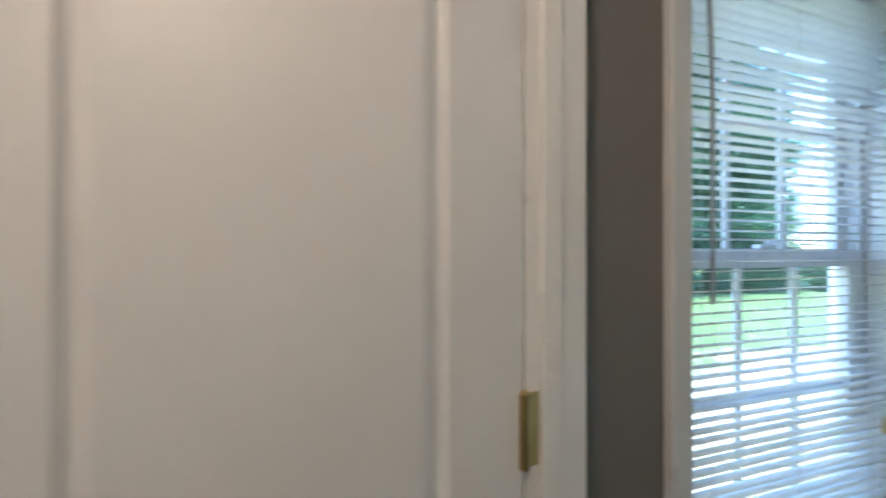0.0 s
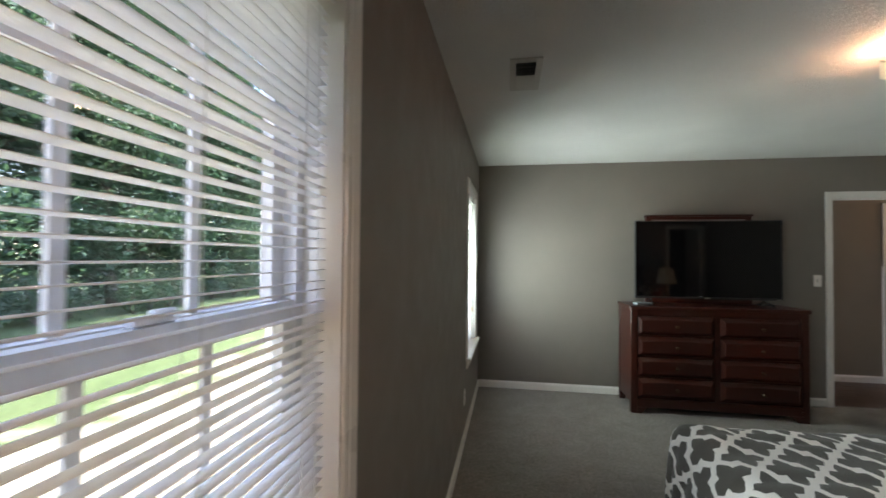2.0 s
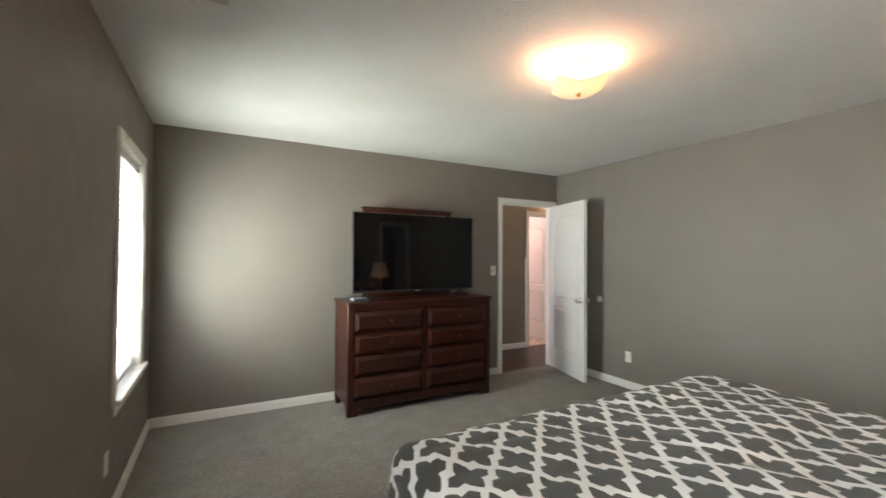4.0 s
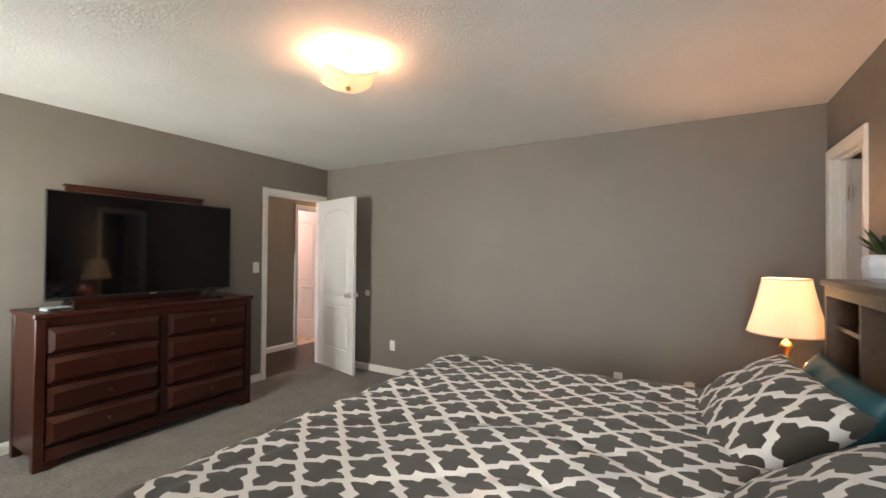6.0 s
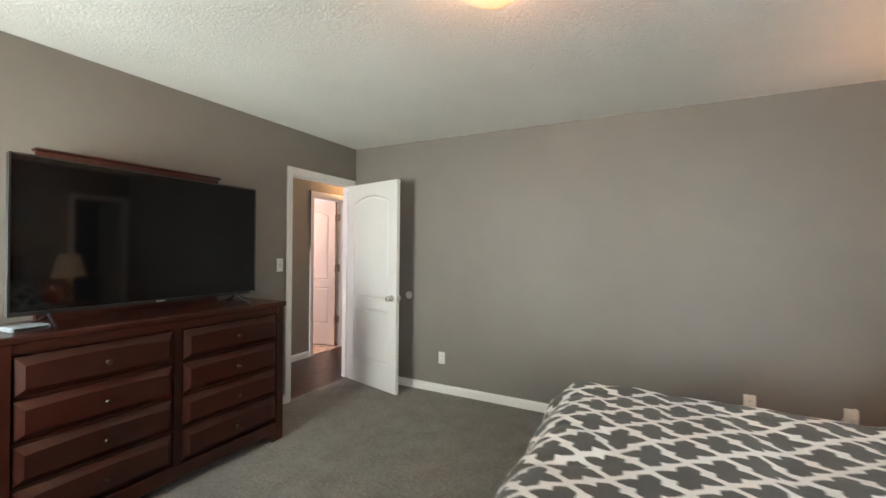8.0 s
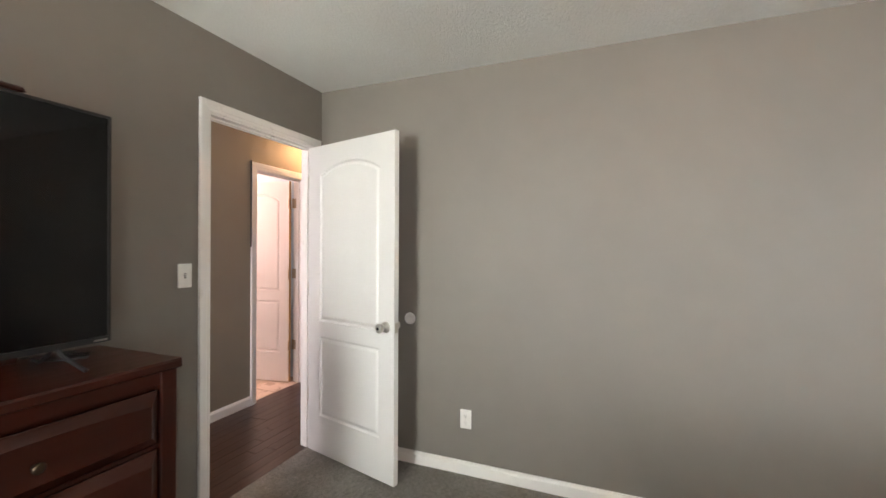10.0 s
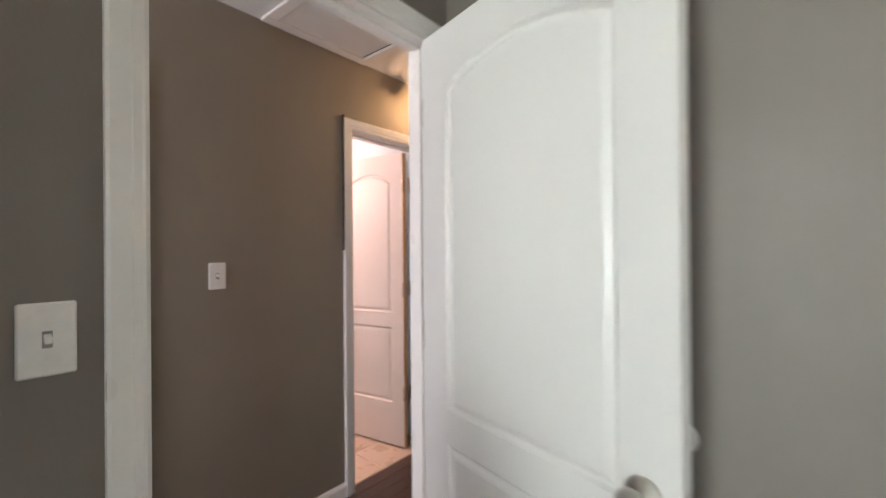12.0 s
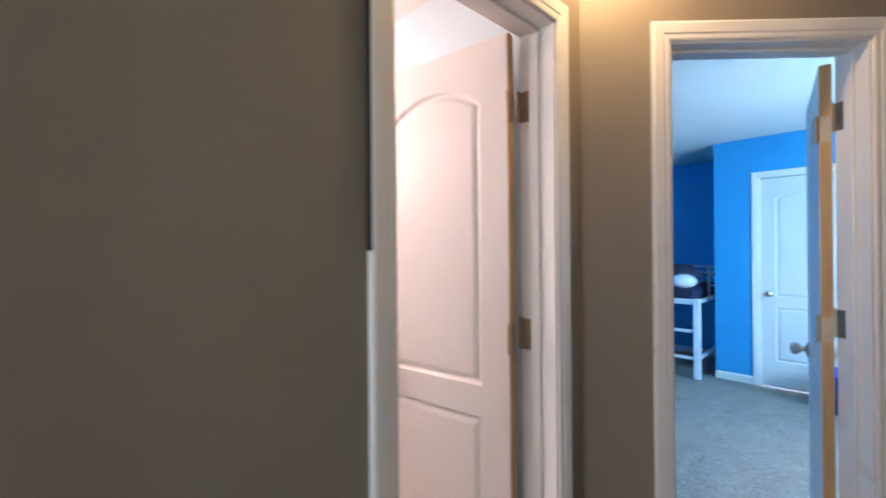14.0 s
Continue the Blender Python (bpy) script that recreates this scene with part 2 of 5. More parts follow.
M_HALLFLOOR = wood("hall_dark_hardwood", (0.022, 0.010, 0.006), (0.065, 0.030, 0.018), 0.32, (1.2, 16.0, 16.0), 3.0, 0.1)
M_BLACK = plain("black_plastic", (0.012, 0.012, 0.013), 0.35)
M_SCREEN = plain("tv_screen", (0.003, 0.003, 0.0034), 0.05, 0, 0.02)
M_SCREEN.node_tree.nodes["Principled BSDF"].inputs["Specular IOR Level"].default_value = 0.36
M_NICKEL = plain("satin_nickel", (0.56, 0.53, 0.48), 0.28, 1.0)
M_BRASS = plain("aged_brass", (0.55, 0.38, 0.15), 0.28, 1.0)
M_BRONZE = plain("dark_bronze", (0.10, 0.07, 0.045), 0.35, 1.0)
M_OLDBRASS = plain("hinge_brass", (0.46, 0.36, 0.25), 0.38, 1.0)
M_PLATE = plain("wall_plate_plastic", (0.80, 0.78, 0.74), 0.35)
M_VENT = plain("vent_enamel", (0.52, 0.49, 0.44), 0.5)
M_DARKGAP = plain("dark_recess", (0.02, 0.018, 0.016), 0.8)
M_SLAT = plain("blind_white", (0.86, 0.87, 0.87), 0.42)
M_VINYL = plain("window_vinyl", (0.80, 0.81, 0.82), 0.4)
M_CORD = plain("blind_cord", (0.70, 0.70, 0.68), 0.8)
M_WAND = plain("blind_wand", (0.36, 0.35, 0.34), 0.3)
M_METALWHITE = plain("white_enamel_metal", (0.78, 0.80, 0.82), 0.35)
M_TILE = painted("beige_floor_tile", (0.62, 0.50, 0.40), 0.3, 0.07, 60, 0.0003, 5)
M_GROUT = plain("tile_grout", (0.32, 0.26, 0.21), 0.9)
M_TEAL = painted("teal_satin", (0.004, 0.085, 0.105), 0.42, 0.12, 40, 0.002, 12)
M_POT = plain("white_ceramic", (0.74, 0.76, 0.80), 0.35)
M_SUCC = leaf_material("succulent_green", (0.018, 0.055, 0.02), (0.05, 0.13, 0.05))
M_SOIL = plain("potting_soil", (0.03, 0.02, 0.014), 0.95)
M_NAVY = painted("navy_bedding", (0.012, 0.018, 0.05), 0.9, 0.2, 60, 0.002)
M_RED = plain("red_plastic", (0.55, 0.05, 0.03), 0.4)
M_BIN = plain("blue_bin_plastic", (0.01, 0.05, 0.42), 0.4)
M_LEAF = leaf_material("tree_leaf", (0.020, 0.046, 0.028), (0.062, 0.118, 0.075))
M_BARK = painted("tree_bark", (0.11, 0.085, 0.065), 0.9, 0.3, 20, 0.02, 6)
M_LAWN = lawn_material()
M_SHADE = glow_shade("pleated_lamp_shade", (0.92, 0.82, 0.68), 0.15, 0.006, (1.0, 0.62, 0.30))
M_GLOW = glow_shade("frosted_lamp_glass", (0.80, 0.76, 0.66), 0.22, 0.02, (1.0, 0.75, 0.42))


# ---- mesh helpers ----
def part(name, bm, material, parent=None, label="", smooth=False):
    """Links a bmesh as one mesh object, under a thing or a part."""
    me = bpy.data.meshes.new(name)
    bm.normal_update()
    bm.to_mesh(me)
    bm.free()
    me.materials.append(material)
    if smooth:
        for p in me.polygons:
            p.use_smooth = True
    o = new(name, me)
    o.parent = parent
    if label:
        tagged(o, label)
    return o


def thing(name, m, label, category, group="", kind=""):
    o = new(name)
    o.empty_display_size = 0.1
    o.matrix_world = m
    return tagged(o, label, category, group, kind)


def box(bm, x0, x1, y0, y1, z0, z1, r=0.0, seg=1):
    vs = [bm.verts.new((x, y, z)) for x in (x0, x1) for y in (y0, y1) for z in (z0, z1)]
    fs = [bm.faces.new([vs[i] for i in f]) for f in ((0, 1, 3, 2), (4, 6, 7, 5), (0, 4, 5, 1), (2, 3, 7, 6), (0, 2, 6, 4), (1, 5, 7, 3))]
    if r > 0:
        edges = {e for f in fs for e in f.edges}
        bmesh.ops.bevel(bm, geom=list(edges), offset=r, segments=seg, profile=0.5, affect="EDGES")
    return bm


def boxes(*bs, r=0.0):
    bm = bmesh.new()
    for b in bs:
        box(bm, *b, r=r)
    return bm


def lathe(profile, steps=24, axis="z", bm=None, centre=(0, 0, 0), cap=True):
    """Turns (radius, height) pairs round an axis."""
    bm = bm or bmesh.new()
    rings = []
    for r, h in profile:
        ring = []
        for i in range(steps):
            a = 2 * math.pi * i / steps
            c, s = r * math.cos(a), r * math.sin(a)
            p = {"z": (c, s, h), "y": (c, h, -s), "x": (h, c, s)}[axis]
            ring.append(bm.verts.new(Vector(p) + Vector(centre)))
        rings.append(ring)
    for a, b in zip(rings, rings[1:]):
        for i in range(steps):
            j = (i + 1) % steps
            bm.faces.new((a[i], a[j], b[j], b[i]))
    if cap:
        bm.faces.new(rings[0][::-1])
        bm.faces.new(rings[-1])
    return bm


def tube(points, r, steps=8, bm=None):
    bm = bm or bmesh.new()
    pts = [Vector(p) for p in points]
    rings = []
    for i, p in enumerate(pts):
        d = (pts[min(i + 1, len(pts) - 1)] - pts[max(i - 1, 0)]).normalized()
        side = d.cross(Vector((0.31, 0.52, 0.79))).normalized()
        up = d.cross(side)
        rr = r[i] if isinstance(r, (list, tuple)) else r
        rings.append([bm.verts.new(p + rr * (math.cos(2 * math.pi * k / steps) * side + math.sin(2 * math.pi * k / steps) * up)) for k in range(steps)])
    for a, b in zip(rings, rings[1:]):
        for k in range(steps):
            j = (k + 1) % steps
            bm.faces.new((a[k], a[j], b[j], b[k]))
    bm.faces.new(rings[0][::-1])
    bm.faces.new(rings[-1])
    return bm


def structure(name, bm, material, m=None, label="", category="wall", smooth=False):
    o = part(name, bm, material, None, "", smooth)
    if m is not None:
        o.matrix_world = m
    return tagged(o, label, category, "", "structure")


# ---- structure: walls as slabs in frames of their own: x along the wall, y into its thickness ----
def wall(name, m, length, thick, height, openings, material, label, start=0.0):
    bm = bmesh.new()
    cuts = sorted({start, length, *[v for o in openings for v in o[:2]]})
    for a, b in zip(cuts, cuts[1:]):
        mid = (a + b) / 2
        z = 0.0
        for o in sorted((o for o in openings if o[0] < mid < o[1]), key=lambda o: o[2]):
            if o[2] > z:
                box(bm, a, b, 0, thick, z, o[2])
            z = o[3]
        if z < height:
            box(bm, a, b, 0, thick, z, height)
    bmesh.ops.remove_doubles(bm, verts=bm.verts, dist=1e-5)
    return structure(name, bm, material, m, label, "wall")


PROFILE = [(0.004, 0.0), (0.004, 0.009), (0.010, 0.0115), (0.022, 0.0115), (0.026, 0.0145), (0.046, 0.0165), (0.056, 0.0175), (0.062, 0.015), (0.062, 0.0)]


def casing_bm(a0, a1, z0, z1, side=-1.0, base=0.0, wide=1.0):
    """Moulded casing round an opening; side -1 faces the near room, +1 the far one (base: where the wall's face is)."""
    bm = bmesh.new()
    loops = []
    for o, h in PROFILE:
        o *= wide
        y = base + side * h
        pts = [(a0 - o, y, z0), (a0 - o, y, z1 + o), (a1 + o, y, z1 + o), (a1 + o, y, z0)]
        loops.append([bm.verts.new(p) for p in pts])
    for a, b in zip(loops, loops[1:]):
        for i in range(3):
            bm.faces.new((a[i], a[i + 1], b[i + 1], b[i]))
    bm.faces.new([l[0] for l in loops])
    bm.faces.new([l[3] for l in loops][::-1])
    bmesh.ops.recalc_face_normals(bm, faces=bm.faces)
    return bm


def baseboard(m, a0, a1, name="baseboard"):
    prof = [(0.0, 0.0), (-0.012, 0.0), (-0.012, 0.058), (-0.009, 0.066), (-0.006, 0.070), (-0.005, 0.077), (0.0, 0.079)]
    bm = bmesh.new()
    rows = [[bm.verts.new((a, y, z)) for y, z in prof] for a in (a0, a1)]
    for i in range(len(prof) - 1):
        bm.faces.new((rows[0][i], rows[0][i + 1], rows[1][i + 1], rows[1][i]))
    bm.faces.new(rows[0][::-1])
    bm.faces.new(rows[1])
    bmesh.ops.recalc_face_normals(bm, faces=bm.faces)
    return structure(name, bm, M_TRIM, m, "white painted wooden baseboard along the wall", "baseboard")


def door_frame(name, m, a0, a1, z1, thick, stop_at, near=True, far=True, wide=1.0, label="white painted door frame with moulded casing"):
    """Jamb lining with a stop, and casings, for an opening a0..a1."""
    t = thing(name, m, label, "door frame", "", "structure")
    bm = boxes((a0 - 0.02, a0 + 0.004, -0.002, thick + 0.002, 0, z1), (a1 - 0.004, a1 + 0.02, -0.002, thick + 0.002, 0, z1), (a0 - 0.02, a1 + 0.02, -0.002, thick + 0.002, z1 - 0.004, z1 + 0.02))
    bm2 = boxes((a0 + 0.003, a0 + 0.014, stop_at, stop_at + 0.032, 0, z1 - 0.014), (a1 - 0.014, a1 - 0.003, stop_at, stop_at + 0.032, 0, z1 - 0.014), (a0 + 0.003, a1 - 0.003, stop_at, stop_at + 0.032, z1 - 0.014, z1 - 0.003), r=0.002)
    part("jamb", bm, M_TRIM, t)
    part("door_stop_strip", bm2, M_TRIM, t)
    if near:
        part("casing", casing_bm(a0, a1, 0, z1, -1.0, 0.0, wide), M_TRIM, t)
    if far:
        part("casing", casing_bm(a0, a1, 0, z1, 1.0, thick), M_TRIM, t)
    return t


def panel_depth(x, z, w, up=0.0):
    """Relief of a moulded two-panel door with an arched upper panel."""
    s = min(0.115, w * 0.17)
    best = 0.0
    half = w / 2 - s
    for z0, z1, arch in ((0.245 + up, 0.765 + up, 0.0), (0.865 + up, 1.815, 0.075)):
        u = (x - w / 2) / half
        top = z1 + arch * max(0.0, 1 - u * u) ** 0.9 if arch else z1
        d = min(half - abs(x - w / 2), z - z0, top - z)
        if d > 0:
            if d < 0.012:
                h = -0.010 * math.sin(d / 0.012 * math.pi / 2)
            elif d < 0.034:
                h = -0.010 + 0.0075 * (1 - math.cos((d - 0.012) / 0.022 * math.pi)) / 2
            else:
                h = -0.0025
            best = h
    return best


def leaf_bm(w, h=2.012, t=0.035, up=0.0):
    """Door leaf from the hinge (x = 0) to the latch (x = w), faces at y = 0 and y = t."""
    bm = bmesh.new()
    s = min(0.115, w * 0.17)
    fine = [0, 0.003, 0.007, 0.012, 0.018, 0.026, 0.034]
    xs = sorted({0.0, w, *[s + f for f in fine], *[w - s - f for f in fine], *np.linspace(s + 0.034, w - s - 0.034, 18)})
    zs = sorted({0.0, h, *[0.245 + up + f for f in fine], *[0.765 + up - f for f in fine], *[0.865 + up + f for f in fine], *np.linspace(0.96, 1.77, 6), *np.linspace(1.78, 1.90, 34)})
    grids = []
    for y0, sg in ((0.0, -1.0), (t, 1.0)):
        grids.append([[bm.verts.new((x, y0 + sg * panel_depth(x, z, w, up), z)) for z in zs] for x in xs])
    for g, flip in zip(grids, (True, False)):
        for i in range(len(xs) - 1):
            for j in range(len(zs) - 1):
                f = [g[i][j], g[i][j + 1], g[i + 1][j + 1], g[i + 1][j]]
                bm.faces.new(f if not flip else f[::-1])
    a, b = grids
    for i in range(len(xs) - 1):
        bm.faces.new((a[i][0], b[i][0], b[i + 1][0], a[i + 1][0]))
        bm.faces.new((a[i][-1], a[i + 1][-1], b[i + 1][-1], b[i][-1]))
    for j in range(len(zs) - 1):
        bm.faces.new((a[0][j], a[0][j + 1], b[0][j + 1], b[0][j]))
        bm.faces.new((a[-1][j], b[-1][j], b[-1][j + 1], a[-1][j + 1]))
    bmesh.ops.recalc_face_normals(bm, faces=bm.faces)
    return bm


KNOB = [(0.033, 0.0), (0.033, 0.004), (0.030, 0.009), (0.014, 0.012), (0.011, 0.020), (0.012, 0.028), (0.021, 0.034), (0.0275, 0.044), (0.0285, 0.054), (0.025, 0.062), (0.016, 0.066), (0.004, 0.066)]


def door(name, m, w, label, hinge_mat=M_OLDBRASS, edge_mat=None, knob_z=0.905, gap=0.012, hinge_side=1.0, up=0.0, hinges=(0.375, 1.085, 1.795)):
    """A door leaf with knobs and three hinges; its frame has its origin at the hinge, leaf along +x."""
    t = thing(name, m, label, "door", "", "structure")
    leaf = part("leaf", leaf_bm(w, up=up), M_DOOR, t)
    leaf.location = (0, 0, gap)
    if edge_mat:
        e = part("hinge_edge", boxes((-0.002, 0.0, 0.002, 0.033, gap, gap + 2.012)), edge_mat, t, "raw unpainted wooden edge")
        e.location = (-0.001, 0, 0)
    for sg, y in ((-1, 0.0), (1, 0.035)):
        k = part("knob", lathe([(r, sg * h) for r, h in KNOB], 28, "y", None, (w - 0.065, y, knob_z)), M_NICKEL, t, "round satin nickel door knob", True)
        part("key_button", lathe([(0.009, sg * 0.066), (0.009, sg * 0.068), (0.003, sg * 0.068)], 14, "y", None, (w - 0.065, y, knob_z)), M_BLACK, k)
    part("latch_plate", boxes((w, w + 0.002, 0.006, 0.029, knob_z - 0.028, knob_z + 0.028), r=0.0006), M_NICKEL, t)
    for z in hinges:
        y = -0.006 if hinge_side > 0 else 0.041
        bm = lathe([(0.0065, z - 0.045), (0.0065, z + 0.045)], 12, "z", None, (-0.004, y, 0))
        lathe([(0.0045, z + 0.045), (0.0045, z + 0.050), (0.002, z + 0.052)], 10, "z", bm, (-0.004, y, 0))
        box(bm, -0.0045, -0.0025, 0.001, 0.034, z - 0.045, z + 0.045)
        h = part("hinge", bm, hinge_mat, t, "", False)
    return t


HB = 0.700   # room face of the headboard wall
RX = 4.325   # room face of the wall opposite the windows
DY = 5.5     # room face of the dresser wall
HY = 6.49    # far wall of the hall
H = 2.44
TH = 0.115
TD = 0.095   # the walls behind the dresser and the headboard are thinner
TB = 0.090

F_WIN = pose(0, 0, 0, 0, 0, 90)          # x' = Y, y' = -X
F_DRESS = pose(0, DY, 0)                 # x' = X, y' = Y
F_HALL = pose(0, HY, 0)
F_RIGHT = pose(RX, 0, 0, 0, 0, -90)      # x' = -Y, y' = X
F_HEAD = pose(0, HB, 0, 0, 0, 180)       # x' = -X, y' = -Y
F_DIAG = pose(5.445, HY, 0, 0, 0, -45)

W1, W2, WZ = (1.008, 1.724), (4.284, 5.035), (0.612, 2.010)
D_MAIN = (3.457, 4.240)
D_BATH = (4.697, 5.288)
D_CLOSED = (2.870, 3.637)
D_ENTRY = (0.093, 0.815)
D_CLOSET = (3.640, 4.240)
D_BLUE = (0.288, 0.915)
DZ = 2.033

wall("wall_window_side", F_WIN, 5.615, 0.15, H, [(*W1, *WZ), (*W2, *WZ)], M_WALL, "taupe painted bedroom wall with two windows", -1.4)
wall("wall_dresser_side", F_DRESS, 6.30, TD, H, [(*D_MAIN, 0, DZ)], M_WALL, "taupe painted bedroom wall behind the dresser", 0.0)
wall("wall_right", F_RIGHT, 1.4, TH, H, [], M_WALL, "taupe painted long bedroom wall beside the bed", -DY)
wall("wall_headboard_side", F_HEAD, 0.0, TB, H, [(-D_ENTRY[1], -D_ENTRY[0], 0, DZ), (-D_CLOSET[1], -D_CLOSET[0], 0, DZ)], M_WALL, "taupe painted bedroom wall behind the headboard", -RX)
wall("wall_hall", F_HALL, 5.445, TH, H, [(*D_BATH, 0, DZ), (*D_CLOSED, 0, DZ)], M_HALL, "taupe painted hall wall with a switch and doors", 1.6)
wall("wall_hall_diagonal", F_DIAG, 1.24, TH, H, [(*D_BLUE, 0, DZ - 0.015)], M_HALL, "taupe painted angled hall wall round the blue room door", 0.0)
# unseen end wall; its opening is added to hold the hall's fill lamp
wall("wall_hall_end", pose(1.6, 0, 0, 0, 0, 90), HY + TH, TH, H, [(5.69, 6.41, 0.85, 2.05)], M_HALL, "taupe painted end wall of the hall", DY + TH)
# spaces behind the headboard wall
structure("wall_closet_back", boxes((0, RX, -1.4, -1.29, 0, H)), M_BATHWALL, None, "pale painted back wall behind the bedroom")
structure("wall_closet_partition", boxes((1.7, 1.81, -1.29, HB - TB, 0, H)), M_BATHWALL, None, "pale painted closet partition wall")
structure("wall_closet_partition_2", boxes((3.2, 3.31, -1.29, HB - TB, 0, H)), M_BATHWALL, None, "pale painted second closet partition wall")
# bathroom
structure("wall_bath_north", boxes((3.9, 5.5, 8.3, 8.41, 0, H)), M_BATHWALL, None, "pale painted bathroom back wall")
structure("wall_bath_west", boxes((3.9, 4.01, HY + TH, 8.3, 0, H)), M_BATHWALL, None, "pale painted bathroom side wall")
structure("wall_bath_east", boxes((5.40, 5.50, HY + TH, 8.3, 0, H)), M_BATHWALL, None, "pale painted bathroom wall beside the door")
# blue room
F_BLUEW = pose(9.25, 0, 0, 0, 0, -90)
wall("wall_blue_closet", F_BLUEW, -4.6, 0.11, H, [(-6.62, -5.86, 0, DZ)], M_BLUE, "bright blue painted bedroom wall with a closet door", -7.0)
structure("wall_blue_return", boxes((9.36, 10.2, 6.89, 7.0, 0, H)), M_BLUE, None, "bright blue painted return wall")
structure("wall_blue_far", boxes((10.2, 10.31, 6.89, 8.41, 0, H)), M_BLUE, None, "bright blue painted far wall")
structure("wall_blue_north", boxes((5.5, 10.2, 8.3, 8.41, 0, H)), M_BLUE, None, "bright blue painted side wall")
wall("wall_blue_south", pose(0, 4.6, 0, 0, 0, 180), -6.0, 0.11, H, [(-8.3, -6.9, 0.9, 2.1)], M_BLUE, "bright blue painted wall with a window", -9.36)
structure("wall_blue_west", boxes((6.0, 6.11, 4.6, DY, 0, H)), M_BLUE, None, "bright blue painted wall beside the hall")

# floors and ceilings
structure("floor", boxes((0, RX, -1.29, DY + 0.035, -0.2, 0)), M_CARPET, None, "grey-beige cut-pile carpet over the bedroom floor", "floor")
structure("floor_blue_room", boxes((5.5, 10.3, 4.5, 8.4, -0.22, -0.004)), M_CARPET, None, "grey carpet over the blue room floor", "floor")
structure("ceiling", boxes((-0.15, 6.11, -1.4, 8.41, H, H + 0.15)), M_CEIL, None, "white textured plaster ceiling", "ceiling")
structure("ceiling_blue_room", boxes((6.11, 10.31, 4.4, 8.41, H, H + 0.15)), M_CEIL, None, "white textured ceiling of the blue room", "ceiling")

# frames and doors
door_frame("door_frame_1", F_DRESS, *D_MAIN, DZ, TD, 0.037)
door_frame("door_frame_2", F_HALL, *D_BATH, DZ, TH, 0.045)
door_frame("door_frame_3", F_HALL, *D_CLOSED, DZ, TH, 0.037, wide=1.37)
door_frame("door_frame_4", F_HEAD, -D_ENTRY[1], -D_ENTRY[0], DZ, TB, 0.040)
door_frame("door_frame_5", F_HEAD, -D_CLOSET[1], -D_CLOSET[0], DZ, TB, 0.040)
door_frame("door_frame_6", F_DIAG, *D_BLUE, DZ - 0.015, TH, 0.045)

door("door_1", pose(4.237, DY - 0.004, 0, 0, 0, 256.2) @ pose(0, -0.035, 0), 0.775, "white two-panel bedroom door standing open against the wall", hinge_side=-1)
door("door_2", pose(5.255, HY + TH + 0.010, 0, 0, 0, 99.0), 0.590, "white two-panel bathroom door standing open inwards", M_OLDBRASS, M_RAWEDGE, 0.965, hinge_side=-1, up=0.045)
door("door_3", F_HALL @ pose(D_CLOSED[0] + 0.003, 0.001, 0), 0.753, "white two-panel hall door, closed", knob_z=0.945, hinge_side=-1)
door("door_4", pose(D_ENTRY[0] - 0.034, HB - TB - 0.006, 0, 0, 0, 270.0), 0.592, "white two-panel door standing open beside the window", M_BRASS, hinge_side=1)
door("door_5", pose(D_CLOSET[1] + 0.004, HB - TB - 0.006, 0, 0, 0, 270.0), 0.595, "white two-panel closet door standing open inwards", hinge_side=1)
door("door_6", F_DIAG @ pose(D_BLUE[1] - 0.012, TH + 0.004, 0, 0, 0, 53.0) @ Matrix.Diagonal((1, 1, 0.985, 1)), 0.610, "white two-panel blue room door standing open inwards", M_OLDBRASS, M_RAWEDGE, hinge_side=-1)
door_frame("door_frame_7", F_BLUEW, -6.62, -5.86, DZ, 0.11, 0.046, True, False)
door("door_7", F_BLUEW @ pose(-5.863, 0.045, 0, 0, 0, 180), 0.754, "white two-panel closet door in the blue room, closed")



def jamb_hinges(frame_name, m, x, facing, y0, y1, mat):
    """Hinge plates let into the jamb of an open door."""
    t = bpy.data.objects[frame_name]
    for z in (0.375, 1.095, 1.805):
        bm = bmesh.new()
        xa, xb = sorted((x, x + facing * 0.002))
        box(bm, xa, xb, y0, y1, z - 0.048, z + 0.048)
        for sy in (0.25, 0.7):
            for sz in (-0.03, 0.0, 0.03):
                box(bm, *sorted((x, x + facing * 0.0028)), y0 + (y1 - y0) * sy - 0.002, y0 + (y1 - y0) * sy + 0.002, z + sz - 0.002, z + sz + 0.002)
        yk = y1 + 0.006 if y1 > 0.06 else y0 - 0.006
        lathe([(0.0065, z - 0.048), (0.0065, z - 0.017), (0.0058, z - 0.0165), (0.0065, z - 0.016), (0.0065, z + 0.016), (0.0058, z + 0.0165), (0.0065, z + 0.017), (0.0065, z + 0.048), (0.004, z + 0.053)], 12, "z", bm, (x + facing * 0.006, yk, 0))
        part("hinge", bm, mat, t, "metal hinge with a screwed plate")


jamb_hinges("door_frame_2", F_HALL, D_BATH[1] - 0.004, -1, TH - 0.030, TH + 0.001, M_OLDBRASS)
jamb_hinges("door_frame_4", F_HEAD, -D_ENTRY[0] - 0.004, -1, TB - 0.016, TB + 0.001, M_BRASS)
jamb_hinges("door_frame_5", F_HEAD, -D_CLOSET[1] + 0.004, 1, TB - 0.010, TB + 0.001, M_NICKEL)
jamb_hinges("door_frame_6", F_DIAG, D_BLUE[1] - 0.004, -1, TH - 0.030, TH + 0.001, M_OLDBRASS)
